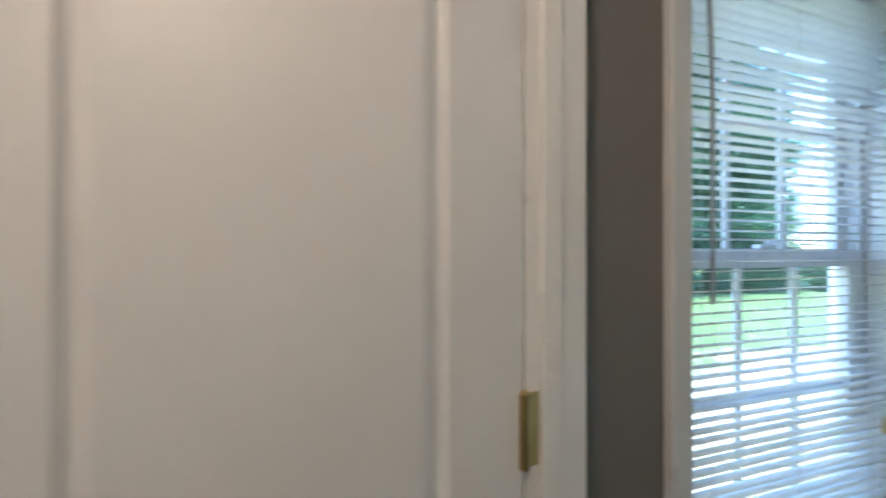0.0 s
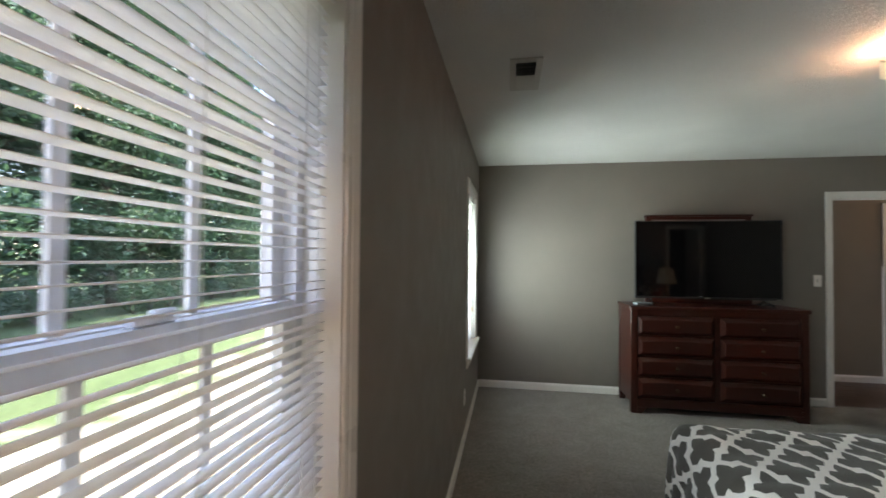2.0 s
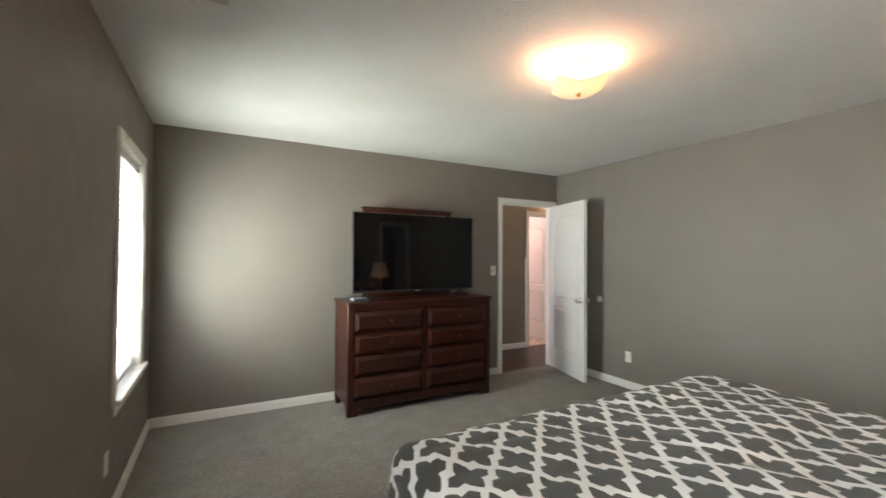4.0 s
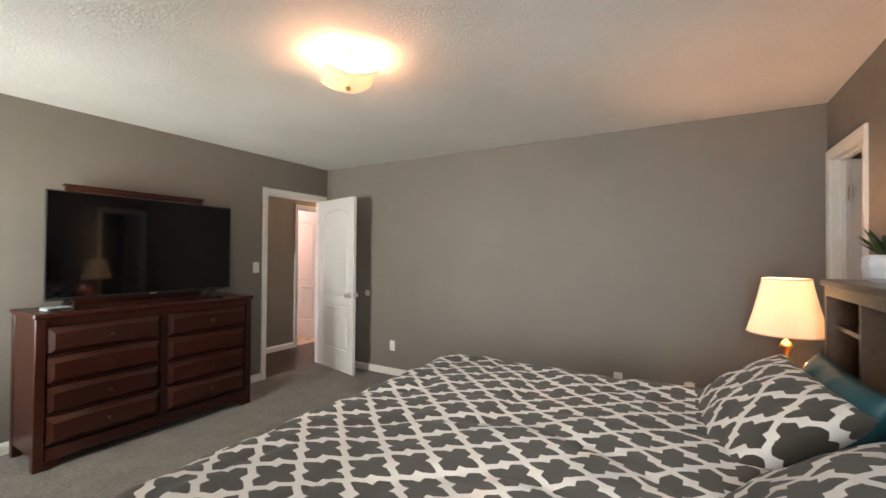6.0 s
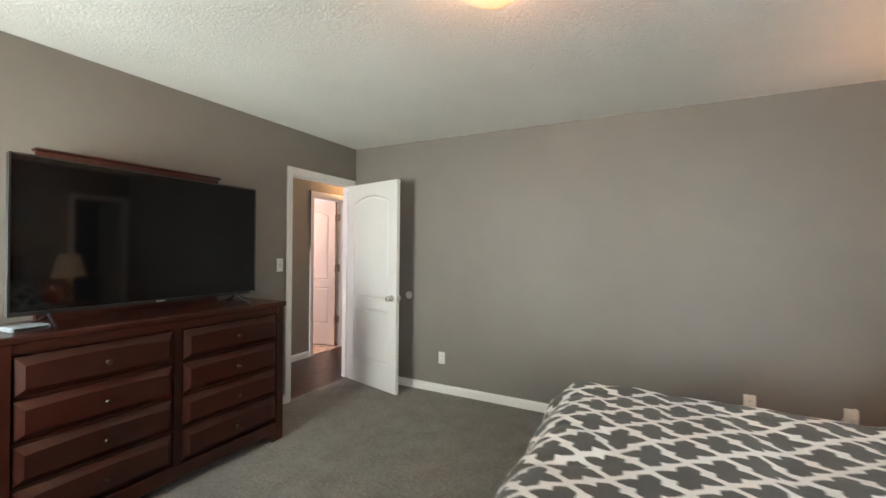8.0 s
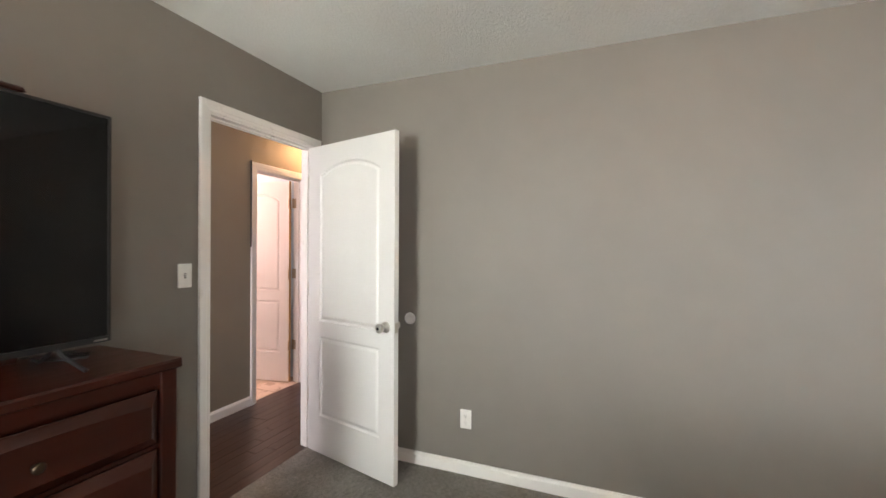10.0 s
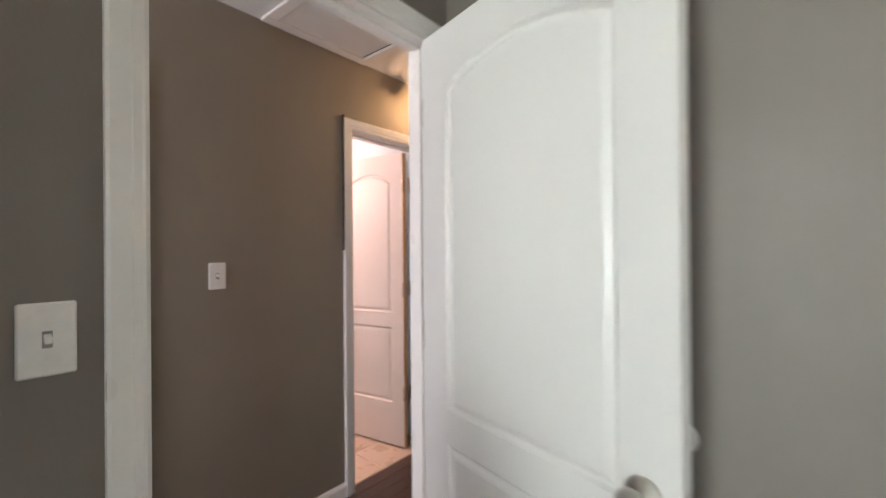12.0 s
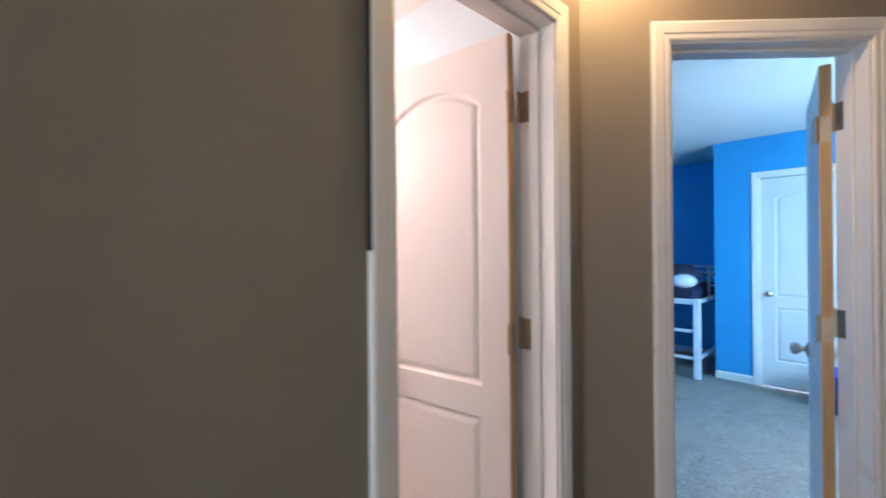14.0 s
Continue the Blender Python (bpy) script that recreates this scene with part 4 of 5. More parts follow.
def table_lamp(m):
    t = thing("table_lamp", m, "lit brass table lamp with a pleated cream shade", "lamp")
    base = [(0.075, 0.0), (0.075, 0.012), (0.060, 0.020), (0.030, 0.034), (0.018, 0.055), (0.016, 0.09), (0.030, 0.115), (0.040, 0.145), (0.034, 0.185), (0.016, 0.215), (0.013, 0.245), (0.024, 0.262), (0.030, 0.278), (0.022, 0.296), (0.010, 0.306), (0.010, 0.345)]
    part("base", lathe(base, 28), M_BRASS, t, "turned polished brass lamp base", True)
    # pleated truncated cone, open at both ends
    bm = bmesh.new()
    z0, z1, r0, r1, n = 0.345, 0.640, 0.176, 0.106, 216
    ins, outs = [], []
    for ring, dr in ((outs, 0.0), (ins, -0.003)):
        for k in range(9):
            f = k / 8
            row = []
            for i in range(n):
                a = 2 * math.pi * i / n
                r = r0 + (r1 - r0) * f + 0.0016 * (1 if i % 2 else -1) + dr - 0.004 * math.sin(math.pi * f)
                row.append(bm.verts.new((r * math.cos(a), r * math.sin(a), z0 + (z1 - z0) * f)))
            ring.append(row)
    for g, fl in ((outs, False), (ins, True)):
        for a, b in zip(g, g[1:]):
            for i in range(n):
                j = (i + 1) % n
                f = [a[i], a[j], b[j], b[i]]
                bm.faces.new(f[::-1] if fl else f)
    part("shade", bm, M_SHADE, t, "glowing pleated cream fabric shade")
    cloth = plain("shade_trim_braid", (0.62, 0.50, 0.36), 0.8)
    for r, z in ((r0 + 0.001, z0), (r1 + 0.001, z1)):
        part("shade_trim", tube([((r) * math.cos(2 * math.pi * i / 48), (r) * math.sin(2 * math.pi * i / 48), z) for i in range(49)], 0.004, 6), cloth, t)
    for a in range(3):
        c, s = math.cos(a * 2.094), math.sin(a * 2.094)
        part("spider_arm", tube([(0.0, 0.0, z1 - 0.012), (r1 * c, r1 * s, z1 - 0.004)], 0.0016, 5), M_BRASS, t)
    part("harp", tube([(0.012, 0, 0.345), (0.05, 0, 0.42), (0.052, 0, 0.50), (0.0, 0, z1 - 0.012)], 0.0016, 5), M_BRASS, t)
    part("harp", tube([(-0.012, 0, 0.345), (-0.05, 0, 0.42), (-0.052, 0, 0.50), (0.0, 0, z1 - 0.012)], 0.0016, 5), M_BRASS, t)
    return t


table_lamp(pose(3.45, 1.06, 0.62))

tt = thing("tissue_pack", pose(3.30, 0.98, 0.62, 0, 0, 25) @ Matrix.Diagonal((1.2, 1.2, 1.35, 1)), "small red pack of tissues on the nightstand", "tissues")
part("box", boxes((-0.055, 0.055, -0.03, 0.03, 0, 0.13), r=0.006), M_RED, tt)
part("tissue", lathe([(0.012, 0.13), (0.03, 0.15), (0.022, 0.165), (0.004, 0.172)], 9), M_PLATE, tt, "white crumpled paper tissue", True)


def potted_plant(m):
    t = thing("potted_succulent", m, "spiky green succulent in a white faceted pot", "potted plant")
    bm = lathe([(0.052, 0.0), (0.070, 0.018), (0.080, 0.060), (0.078, 0.098), (0.072, 0.108), (0.066, 0.106), (0.064, 0.095)], 9)
    part("pot", bm, M_POT, t)
    part("soil", lathe([(0.0655, 0.090), (0.0655, 0.096), (0.03, 0.100), (0.002, 0.101)], 14), M_SOIL, t)
    rng = random.Random(7)
    for k in range(17):
        a = k * 2.399 + rng.uniform(-0.2, 0.2)
        lean = 0.12 + 0.05 * k
        ln = rng.uniform(0.085, 0.135)
        rows = []
        bm = bmesh.new()
        for q in range(7):
            f = q / 6
            w = 0.017 * (1 - f) ** 0.7 * (0.75 + 0.9 * f) + 0.0005
            d = 0.012 + ln * f * math.sin(lean) + 0.02 * f * f
            z = 0.095 + ln * f * math.cos(lean * 0.9)
            c, s = math.cos(a), math.sin(a)
            rows.append([bm.verts.new((c * d - s * e * w - c * abs(e) * -0.3 * w, s * d + c * e * w + s * abs(e) * 0.3 * w, z + th)) for e, th in ((-1, 0.002), (0, 0.0), (1, 0.002), (0, -0.006 * (1 - f)))])
        for p, q in zip(rows, rows[1:]):
            for i in range(4):
                j = (i + 1) % 4
                bm.faces.new((p[i], p[j], q[j], q[i]))
        part("leaf", bm, M_SUCC, t, "", True)
    return t


potted_plant(pose(2.80, 0.85, 1.282))


# ---- dresser and television ----
def dresser():
    t = thing("dresser", pose(2.2, 5.2, 0), "dark cherry wooden dresser with eight drawers", "dresser")
    x0, x1, y0, y1, z1 = 1.458, 2.926, 4.980, 5.43, 0.985
    def p(n, bm, m=M_CHERRY, lab="", par=t):
        o = part(n, bm, m, par, lab)
        o.matrix_parent_inverse = t.matrix_world.inverted()
        return o
    p("top", boxes((x0 - 0.012, x1 + 0.012, y0 - 0.014, y1, z1 - 0.032, z1), r=0.006))
    p("body", boxes((x0 + 0.02, x1 - 0.02, y0 + 0.03, y1, 0.09, z1 - 0.032)))
    for a in (x0, x1 - 0.055):
        p("corner_post", boxes((a, a + 0.055, y0, y0 + 0.055, 0.0, z1 - 0.032), r=0.004), M_CHERRY_V)
        p("rear_post", boxes((a, a + 0.055, y1 - 0.055, y1 - 0.002, 0.0, z1 - 0.032), r=0.004), M_CHERRY_V)
    for a in (x0 + 0.004, x1 - 0.022):
        p("side_panel", boxes((a, a + 0.018, y0 + 0.055, y1 - 0.055, 0.09, z1 - 0.032)), M_CHERRY_V)
    p("top_rail", boxes((x0 + 0.055, x1 - 0.055, y0 + 0.006, y0 + 0.03, z1 - 0.075, z1 - 0.032)))
    p("plinth_rail", boxes((x0 + 0.055, x1 - 0.055, y0 + 0.002, y0 + 0.03, 0.055, 0.135), r=0.004))
    for a, sg in ((x0 + 0.055, 1), (x1 - 0.055, -1)):
        bf = bmesh.new()
        prof = [(0.0, 0.0), (0.035, 0.0), (0.055, 0.018), (0.075, 0.045), (0.105, 0.055), (0.0, 0.055)]
        front, back = ([bf.verts.new((a + sg * u, y, w)) for u, w in prof] for y in (y0 + 0.003, y0 + 0.028))
        bf.faces.new(front)
        bf.faces.new(back[::-1])
        for i in range(6):
            bf.faces.new((front[i], back[i], back[(i + 1) % 6], front[(i + 1) % 6]))
        bmesh.ops.recalc_face_normals(bf, faces=bf.faces)
        p("bracket_foot", bf)
    cx = (x0 + x1) / 2
    p("centre_stile", boxes((cx - 0.022, cx + 0.022, y0 + 0.006, y0 + 0.03, 0.135, z1 - 0.075)), M_CHERRY_V)
    zz = np.linspace(0.142, z1 - 0.080, 5)
    for k in range(3):
        p("drawer_rail", boxes((x0 + 0.055, cx - 0.022, y0 + 0.010, y0 + 0.03, zz[k + 1] - 0.008, zz[k + 1] + 0.004), (cx + 0.022, x1 - 0.055, y0 + 0.010, y0 + 0.03, zz[k + 1] - 0.008, zz[k + 1] + 0.004)))
    # bowed drawer front with a chamfered border
    dw = cx - 0.022 - x0 - 0.055 - 0.012
    dh = zz[1] - zz[0] - 0.020
    n = 20
    bm = bmesh.new()
    def row(inset, yout, bow):
        r_, zs = [], (inset, dh - inset)
        for z, flip in ((zs[0], False), (zs[1], True)):
            xs = [inset + (dw - 2 * inset) * i / n for i in range(n + 1)]
            if flip:
                xs = xs[::-1]
            for x in xs:
                f = 1 - (2 * x / dw - 1) ** 2
                zz_ = z - bow * f * (1 if flip else -1) * 0.0
                r_.append(bm.verts.new((x, -yout - bow * f, zz_)))
        return r_
    rings = [row(0.0, 0.0, 0.0), row(0.0, 0.006, 0.0), row(0.003, 0.008, 0.0), row(0.032, 0.028, 0.006)]
    # the upper chamfer widens towards the ends
    top_n = n + 1
    for i, v in enumerate(rings[3]):
        if i >= top_n:
            f = (2 * (v.co.x / dw) - 1) ** 2
            v.co.z -= 0.006 * (1 - f) * -1
            v.co.z -= 0.010 * f
    for a, b in zip(rings, rings[1:]):
        m_ = len(a)
        for i in range(m_):
            j = (i + 1) % m_
            bm.faces.new((a[i], a[j], b[j], b[i]))
    last = rings[-1]
    for i in range(n):
        bm.faces.new((last[i], last[i + 1], last[2 * n - i], last[2 * n + 1 - i]))
    bmesh.ops.recalc_face_normals(bm, faces=bm.faces)
    mesh_ = None
    for c in range(2):
        for k in range(4):
            if mesh_ is None:
                o = part("drawer", bm, M_CHERRY, t)
                mesh_ = o.data
            else:
                o = new("drawer", mesh_)
                o.parent = t
            o.matrix_parent_inverse = t.matrix_world.inverted()
            o.location = (x0 + 0.055 + 0.006 if c == 0 else cx + 0.022 + 0.006, y0 + 0.014, float(zz[k]) + 0.008)
            kb = part("knob", lathe([(0.007, 0.0), (0.006, -0.010), (0.013, -0.016), (0.014, -0.024), (0.010, -0.028), (0.003, -0.029)], 14, "y", None, (dw / 2, -0.036, dh / 2)), M_BRONZE, o, "small dark metal knob", True)
    return t


dresser()


def mirror_frame():
    t = thing("dresser_mirror", pose(2.2, 5.40, 0.985), "dresser mirror in a dark cherry frame behind the television", "mirror")
    z0, z1, x0, x1 = 0.0, 0.884, -0.486, 0.486
    part("mirror_glass", boxes((x0 + 0.05, x1 - 0.05, 0.004, 0.010, 0.05, z1 - 0.05)), plain("mirror_silver", (0.9, 0.9, 0.9), 0.02, 1.0, 0.01), t)
    part("frame", boxes((x0, x0 + 0.05, -0.012, 0.022, 0, z1 - 0.05), (x1 - 0.05, x1, -0.012, 0.022, 0, z1 - 0.05), (x0, x1, -0.012, 0.022, z1 - 0.05, z1 - 0.018), (x0 + 0.05, x1 - 0.05, -0.012, 0.022, 0, 0.05)), M_CHERRY, t)
    part("crown_moulding", boxes((x0 - 0.014, x1 + 0.014, -0.026, 0.026, z1 - 0.018, z1), r=0.006), M_CHERRY, t)
    return t


mirror_frame()


def television():
    t = thing("television", pose(2.188, 5.165, 0.985, 0, 0, 1.2), "large black flat-screen television on the dresser, switched off", "television")
    w, z0, z1 = 0.645, 0.060, 0.805
    part("back_shell", boxes((-w, w, 0.008, 0.030, z0, z1), (-w * 0.6, w * 0.6, 0.030, 0.065, z0 + 0.02, z1 - 0.25), r=0.004), M_BLACK, t)
    part("bezel", boxes((-w, -w + 0.008, -0.004, 0.008, z0, z1), (w - 0.008, w, -0.004, 0.008, z0, z1), (-w + 0.008, w - 0.008, -0.004, 0.008, z1 - 0.008, z1), (-w + 0.008, w - 0.008, -0.006, 0.008, z0, z0 + 0.018)), M_BLACK, t)
    part("screen", boxes((-w + 0.008, w - 0.008, 0.0, 0.006, z0 + 0.018, z1 - 0.008)), M_SCREEN, t, "glossy black screen")
    part("logo_bar", boxes((-0.026, 0.026, -0.0075, -0.006, z0 + 0.005, z0 + 0.012)), M_NICKEL, t)
    part("badge", boxes((w - 0.05, w - 0.012, -0.0075, -0.006, z0 + 0.005, z0 + 0.010)), M_NICKEL, t)
    for sg in (-1, 1):
        bm = tube([(sg * 0.50, 0.012, z0 + 0.01), (sg * 0.505, -0.03, 0.04), (sg * 0.515, -0.115, 0.006)], 0.0065, 6)
        tube([(sg * 0.50, 0.012, z0 + 0.01), (sg * 0.505, 0.05, 0.04), (sg * 0.515, 0.125, 0.006)], 0.0065, 6, bm)
        part("foot", bm, M_BLACK, t, "thin splayed black foot")
    return t


television()
cb = thing("media_box", pose(1.60, 5.13, 0.985, 0, 0, 6), "small flat pale media box on the dresser", "media box")
part("case", boxes((-0.07, 0.07, -0.05, 0.05, 0.0, 0.022), r=0.005), plain("media_box_grey", (0.30, 0.36, 0.40), 0.4), cb)
part("front_strip", boxes((-0.06, 0.06, -0.052, -0.050, 0.006, 0.016)), M_BLACK, cb)
cable = part("power_cable", tube([(2.78, 5.36, 0.992), (2.84, 5.30, 0.990), (2.80, 5.24, 0.990), (2.74, 5.28, 0.990), (2.70, 5.34, 0.992)], 0.0035, 6), M_BLACK, None)
tagged(cable, "thin black cable lying on the dresser top", "cable")


# ---- ceiling fixtures ----
def ceiling_light(m):
    """Square bent-glass dish on a stem, its corners curled up."""
    t = thing("ceiling_light", m, "lit square frosted glass ceiling light with upturned corners", "ceiling light")
    part("canopy", lathe([(0.065, 0.0), (0.065, -0.014), (0.058, -0.024), (0.012, -0.027)], 28), M_PLATE, t, "", True)
    part("stem", lathe([(0.006, -0.027), (0.006, -0.160)], 10), M_NICKEL, t)
    part("finial", lathe([(0.005, -0.158), (0.013, -0.165), (0.014, -0.172), (0.007, -0.180), (0.002, -0.185)], 14), M_BRASS, t, "", True)
    bm = bmesh.new()
    n, s = 22, 0.132
    tops, bots = {}, {}
    for i in range(n + 1):
        for j in range(n + 1):
            a, b = -1 + 2 * i / n, -1 + 2 * j / n
            z = -0.160 + 0.040 * (abs(a) ** 2.4) + 0.016 * b * b
            tops[i, j] = bm.verts.new((a * s, b * s, z + 0.004))
            bots[i, j] = bm.verts.new((a * s, b * s, z))
    for i in range(n):
        for j in range(n):
            q = [(i, j), (i + 1, j), (i + 1, j + 1), (i, j + 1)]
            bm.faces.new([tops[k] for k in q])
            bm.faces.new([bots[k] for k in q[::-1]])
    for k in range(n):
        for p, q in (((k, 0), (k + 1, 0)), ((k + 1, n), (k, n)), ((0, k + 1), (0, k)), ((n, k), (n, k + 1))):
            bm.faces.new((bots[p], bots[q], tops[q], tops[p]))
    part("glass_dish", bm, M_GLOW, t, "frosted bent glass square dish", True)
    for sg in (-1, 1):
        # holders take the dish's glowing glass to show bright; no lamps themselves
        part("bulb_holder", tube([(sg * 0.008, 0, -0.05), (sg * 0.016, 0, -0.052), (sg * 0.026, 0, -0.054)], [0.006, 0.007, 0.007], 8), M_GLOW, t)
    return t


ceiling_light(pose(2.195, 3.098, H, 0, 0, -37))


def vent(m):
    t = thing("ceiling_vent", m, "white metal ceiling air vent, its open half a flat dark sheet", "vent")
    part("frame", boxes((-0.084, -0.052, -0.20, 0.20, -0.008, 0), (0.052, 0.084, -0.20, 0.20, -0.008, 0), (-0.052, 0.052, -0.20, -0.158, -0.008, 0), (-0.052, 0.052, 0.145, 0.20, -0.008, 0), r=0.002), M_VENT, t)
    # near-black sheet and bars: the open half's shade is put into their colour
    part("recess", boxes((-0.052, 0.052, -0.158, 0.145, -0.0015, -0.0005)), M_DARKGAP, t)
    bm = bmesh.new()
    box(bm, -0.052, 0.052, -0.0085, 0.0085, -0.0006, 0.0006)
    sl = part("slat", bm, M_VENT, t)
    k = 0
    for i in range(9):
        y = 0.002 + 0.016 * i
        o = sl if k == 0 else new("slat", sl.data)
        o.parent = t
        o.matrix_basis = pose(0, y + 0.006, -0.0065, -6, 0, 0)
        k += 1
    for y in (-0.12, -0.08, -0.04):
        part("bar", boxes((-0.052, 0.052, y - 0.001, y + 0.001, -0.006, -0.002)), M_DARKGAP, t)
    return t


vent(pose(0.424, 3.225, H))


# ---- wall fittings ----
def switch(m, toggle=True):
    t = thing("light_switch", m, "white plastic toggle light switch on the wall", "light switch")
    part("plate", boxes((-0.035, 0.035, -0.006, 0, -0.057, 0.057), r=0.003), M_PLATE, t)
    part("slot", boxes((-0.006, 0.006, -0.0072, -0.006, -0.013, 0.013)), plain("switch_slot_grey", (0.25, 0.24, 0.22), 0.5), t)
    tg = boxes((-0.0045, 0.0045, -0.014, -0.0, -0.004, 0.008), r=0.0015)
    part("toggle", tg, M_PLATE, t).matrix_basis = pose(0, -0.005, 0.002, 20, 0, 0)
    for z in (-0.03, 0.03):
        part("screw", lathe([(0.003, -0.0065), (0.003, -0.0072), (0.001, -0.0076)], 8, "y", None, (0, 0, z)), M_PLATE, t)
    return t


def outlet(m):
    t = thing("wall_outlet", m, "white plastic duplex electrical outlet on the wall", "outlet")
    part("plate", boxes((-0.035, 0.035, -0.006, 0, -0.057, 0.057), r=0.003), M_PLATE, t)
    for z in (-0.0195, 0.0195):
        s = part("socket", lathe([(0.0165, -0.006), (0.0165, -0.0078), (0.015, -0.0085)], 18, "y", None, (0, 0, z)), M_PLATE, t)
        part("slots", boxes((-0.0075, -0.0055, -0.0088, -0.0084, z - 0.003, z + 0.006), (0.0055, 0.0075, -0.0088, -0.0084, z - 0.003, z + 0.006), (-0.002, 0.002, -0.0088, -0.0084, z - 0.010, z - 0.006)), M_DARKGAP, s)
    part("screw", lathe([(0.003, -0.0065), (0.003, -0.0075), (0.001, -0.0078)], 8, "y"), M_NICKEL, t)
    return t


switch(F_DRESS @ pose(3.325, 0, 1.222))
switch(F_HALL @ pose(3.974, 0, 1.252))
for y, z in ((4.428, 0.332), (2.03, 0.338), (1.512, 0.338)):
    outlet(F_RIGHT @ pose(-y, 0, z))
for y in (2.51, 4.12):
    outlet(F_WIN @ pose(y, 0, 0.335))
st = thing("door_stop", F_RIGHT @ pose(-4.805, 0, 0.912), "round white wall-mounted door stop", "door stop")
part("disc", lathe([(0.037, 0.0), (0.037, -0.004), (0.034, -0.008), (0.024, -0.009), (0.020, -0.006), (0.002, -0.005)], 28, "y"), M_PLATE, st, "", True)
pl = thing("phone_charger", F_RIGHT @ pose(-1.512, 0, 0.338), "white plug-in charger with its cable in the outlet", "charger")
part("plug", boxes((-0.024, 0.024, -0.048, -0.009, 0.0, 0.046), r=0.005), M_PLATE, pl)
part("cable", tube([(0.0, -0.03, 0.045), (0.01, -0.05, 0.075), (-0.03, -0.06, 0.06), (-0.06, -0.05, -0.02), (-0.07, -0.04, -0.15), (-0.07, -0.03, -0.335)], 0.0025, 6), M_PLATE, pl)


# ---- hall ----
def hatch(m):
    t = thing("attic_hatch", m, "white attic hatch with a moulded frame in the hall ceiling", "hatch")
    w, d, f = 0.31, 0.31, 0.055
    part("frame", boxes((-w, w, d - f, d, -0.016, 0), (-w, w, -d, -d + f, -0.016, 0), (-w, -w + f, -d + f, d - f, -0.016, 0), (w - f, w, -d + f, d - f, -0.016, 0), r=0.004), M_TRIM, t)
    part("gap", boxes((-w + f, w - f, -d + f, d - f, -0.002, -0.0005)), M_DARKGAP, t)
    part("panel", boxes((-w + f + 0.003, w - f - 0.012, -d + f + 0.003, d - f - 0.004, -0.008, -0.002), r=0.002), M_CEIL, t)
    return t


hatch(pose(4.475, 6.165, H))



def spot_fixture(m):
    t = thing("hall_spot_light", m, "small metal hall ceiling light with two swivel spot heads", "ceiling light")
    part("canopy", lathe([(0.058, 0.0), (0.058, -0.010), (0.050, -0.018), (0.012, -0.021)], 24), M_NICKEL, t, "", True)
    head = [(0.018, 0.030), (0.022, 0.024), (0.030, 0.0), (0.038, -0.040), (0.040, -0.052), (0.036, -0.050), (0.026, -0.006), (0.004, 0.0)]
    for x, y, rx, ry, mat in ((-0.085, 0.03, 12, 62, M_BRONZE), (0.075, -0.05, 40, -48, M_NICKEL)):
        a = part("arm", tube([(0, 0, -0.016), (x * 0.5, y * 0.5, -0.034), (x * 0.8, y * 0.8, -0.036)], 0.006, 8), M_NICKEL, t)
        h = part("spot_head", lathe(head, 20), mat, t, "swivelling conical metal spot head", True)
        h.matrix_basis = pose(x, y, -0.048, rx, ry, 0)
    return t


spot_fixture(pose(5.255, 6.372, H))

# ---- blue room ----
def loft_bed():
    t = thing("loft_bed", pose(9.4, 7.6, 0), "white metal loft bed frame with dark bedding", "loft bed")
    x0, x1, y0, y1 = 9.03, 9.96, 7.11, 8.20
    def p(n, bm, m=M_METALWHITE, lab=""):
        return under(t, part(n, bm, m, t, lab))
    for x, top in ((x0, 0.83), (x1, 1.14)):
        for y in (y0, y1):
            p("post", boxes((x - 0.03, x + 0.03, y - 0.03, y + 0.03, 0, top), r=0.006))
    yl = y0 + 0.52
    p("front_rail", boxes((x0 - 0.016, x0 + 0.016, y0 + 0.03, y1 - 0.03, 0.767, 0.823), r=0.005))
    p("ladder_post", boxes((x0 - 0.022, x0 + 0.022, yl - 0.022, yl + 0.022, 0, 1.14), r=0.006))
    for z in (0.49, 0.21):
        p("ladder_rung", boxes((x0 - 0.014, x0 + 0.014, y0 + 0.03, yl - 0.022, z - 0.016, z + 0.016), r=0.005))
    for z in (1.13, 1.03, 0.93):
        p("front_guard_rail", tube([(x0, yl + 0.02, z), (x0, y1 - 0.03, z)], 0.011, 8))
    for z in (0.795, 0.21):
        p("end_rail", boxes((x0 + 0.03, x1 - 0.03, y0 - 0.014, y0 + 0.014, z - 0.022, z + 0.022), r=0.005))
    p("back_rail", boxes((x1 - 0.016, x1 + 0.016, y0 + 0.03, y1 - 0.03, 0.77, 0.82), r=0.005))
    for z in (1.13, 1.06):
        p("guard_rail", tube([(x0 + 0.45, y0, z), (x1, y0, z)], 0.011, 8))
        p("guard_rail", tube([(x1, y0, z), (x1, y1, z)], 0.011, 8))
    p("guard_rail", tube([(x0 + 0.45, y0, 0.93), (x1, y0, 0.93)], 0.009, 8))
    p("guard_post", tube([(x0 + 0.45, y0, 0.80), (x0 + 0.45, y0, 1.13)], 0.012, 8))
    p("mattress", boxes((x0 + 0.035, x1 - 0.03, y0 + 0.02, y1 - 0.04, 0.80, 0.945), r=0.03), M_NAVY, "dark navy covered mattress")
    return t


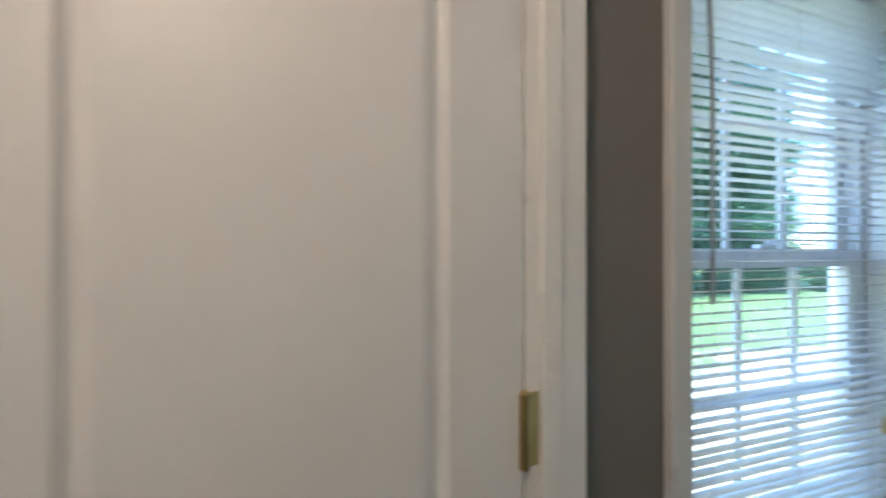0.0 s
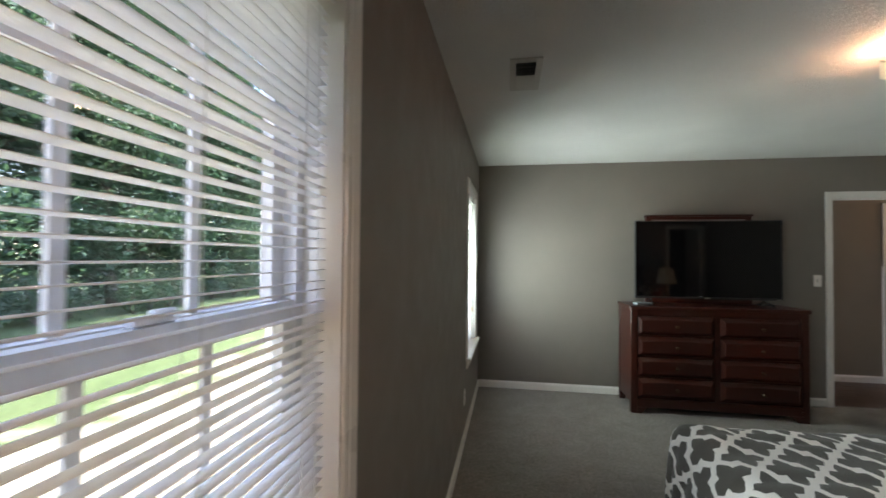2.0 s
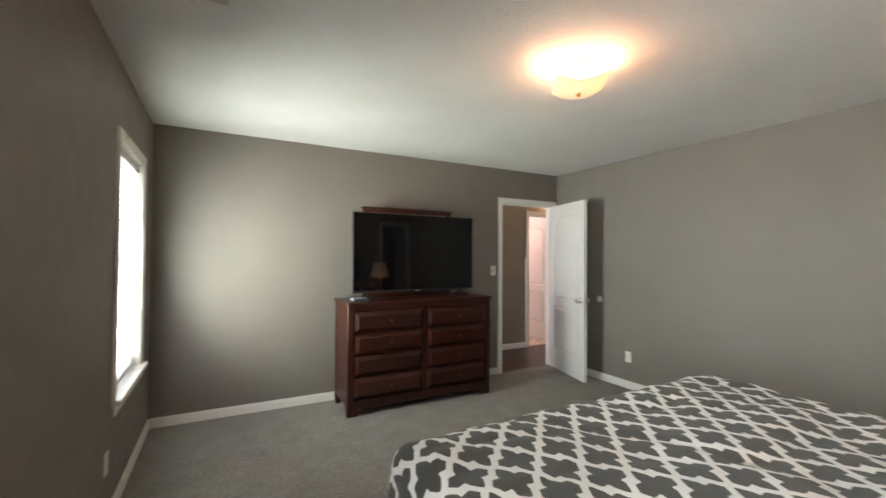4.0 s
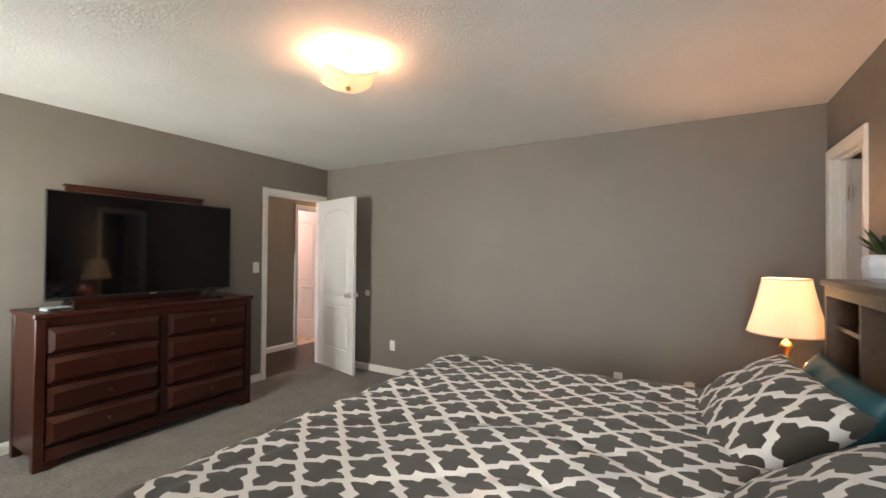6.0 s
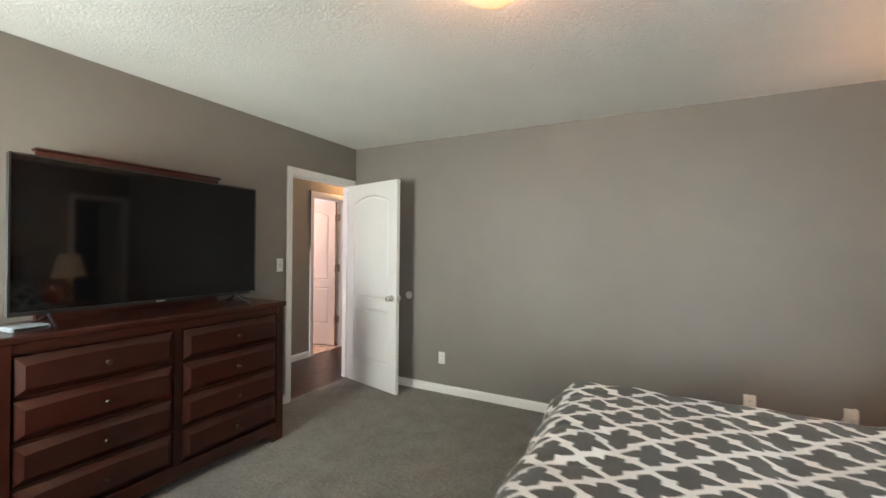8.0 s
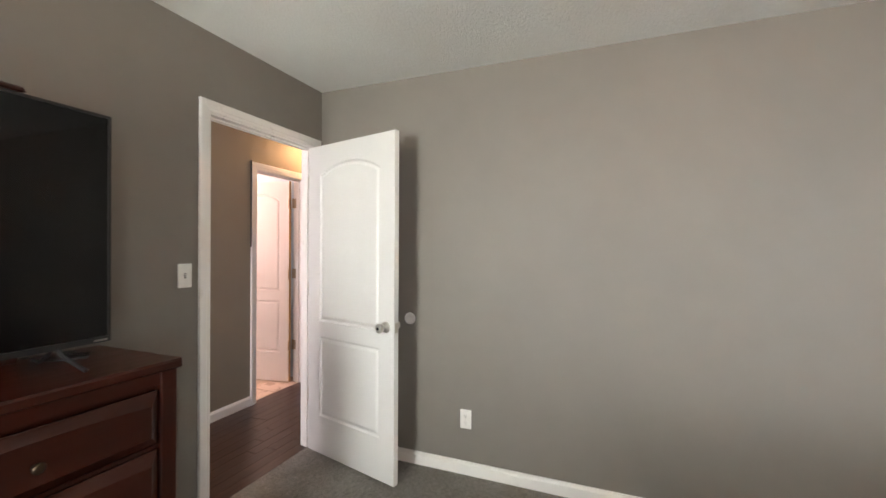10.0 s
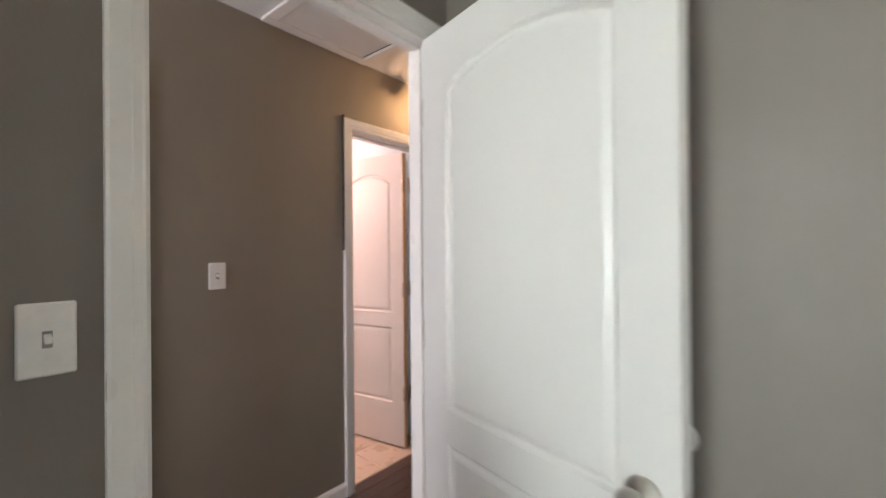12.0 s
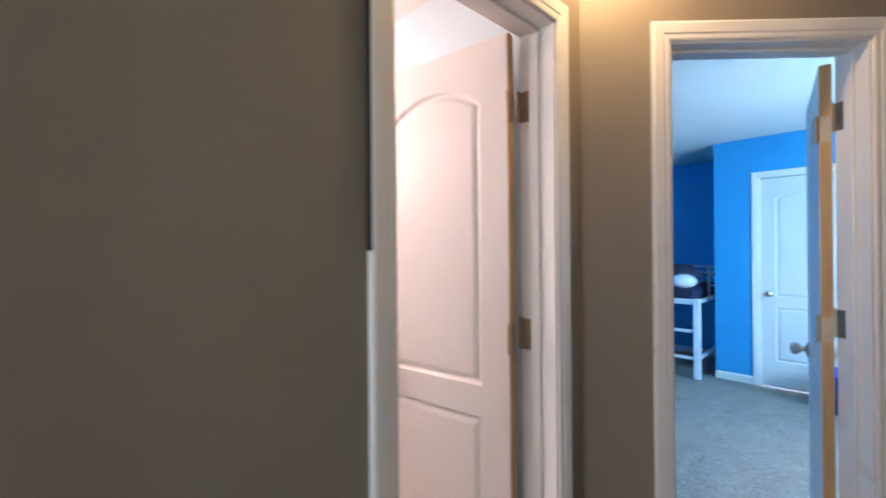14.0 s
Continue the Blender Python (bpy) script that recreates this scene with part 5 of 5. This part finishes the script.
loft_bed()
o = part("duffel_bag", lathe([(0.05, 0.0), (0.15, 0.02), (0.185, 0.08), (0.16, 0.14), (0.09, 0.19), (0.02, 0.20)], 18), M_NAVY, None, "", True)
o.matrix_world = pose(9.28, 7.32, 0.94) @ Matrix.Diagonal((1.1, 1.1, 1.2, 1))
tagged(o, "dark slumped duffel bag on the loft bed", "bag")
o = part("cushion", lathe([(0.02, -0.05), (0.09, -0.04), (0.125, 0.0), (0.09, 0.04), (0.02, 0.05)], 18, "x"), M_POT, None, "", True)
o.matrix_world = pose(9.09, 7.25, 1.005, 0, 10, 10) @ Matrix.Diagonal((1.0, 1.0, 0.62, 1.0))
tagged(o, "white rounded cushion leaning on the bag", "cushion")
bn = thing("storage_bin", pose(8.90, 6.03, 0), "bright blue plastic storage bin on the carpet", "bin")
part("body", lathe([(0.13, 0.0), (0.17, 0.30), (0.18, 0.31), (0.18, 0.325), (0.165, 0.325), (0.125, 0.012)], 24, "z"), M_BIN, bn, "", True)

# ---- floor pieces ----
fh = structure("floor_hall", boxes((1.6, 6.3, DY + 0.035, HY + 0.045, -0.2, -0.012)), M_DARKGAP, None, "dark hardwood plank floor of the hall", "floor")
rng = random.Random(21)
for r in range(12):
    y0 = DY + 0.0365 + 0.083 * r
    x = 1.6 - rng.uniform(0, 0.8)
    while x < 6.2:
        ln = rng.uniform(0.7, 1.25)
        a, b = max(1.602, x), min(6.28, x + ln)
        if b - a > 0.05:
            pb = bmesh.new()
            box(pb, a + 0.0008, b - 0.0008, y0 + 0.0008, y0 + 0.0822, -0.012, rng.uniform(-0.0008, 0.0), r=0.0012)
            part("plank", pb, M_HALLFLOOR, fh)
        x += ln
fb = structure("floor_bathroom", boxes((4.01, 5.40, HY + 0.045, 8.3, -0.2, -0.006)), M_GROUT, None, "beige square tile floor of the bathroom", "floor")
pb = bmesh.new()
box(pb, 0.002, 0.303, 0.002, 0.303, -0.006, 0.0, r=0.002)
tile0 = None
for i in range(4):
    for j in range(5):
        if tile0 is None:
            o = tile0 = part("tile", pb, M_TILE, fb)
        else:
            o = new("tile", tile0.data)
            o.parent = fb
        o.location = (4.06 + 0.305 * i, HY + 0.05 + 0.305 * j, 0)
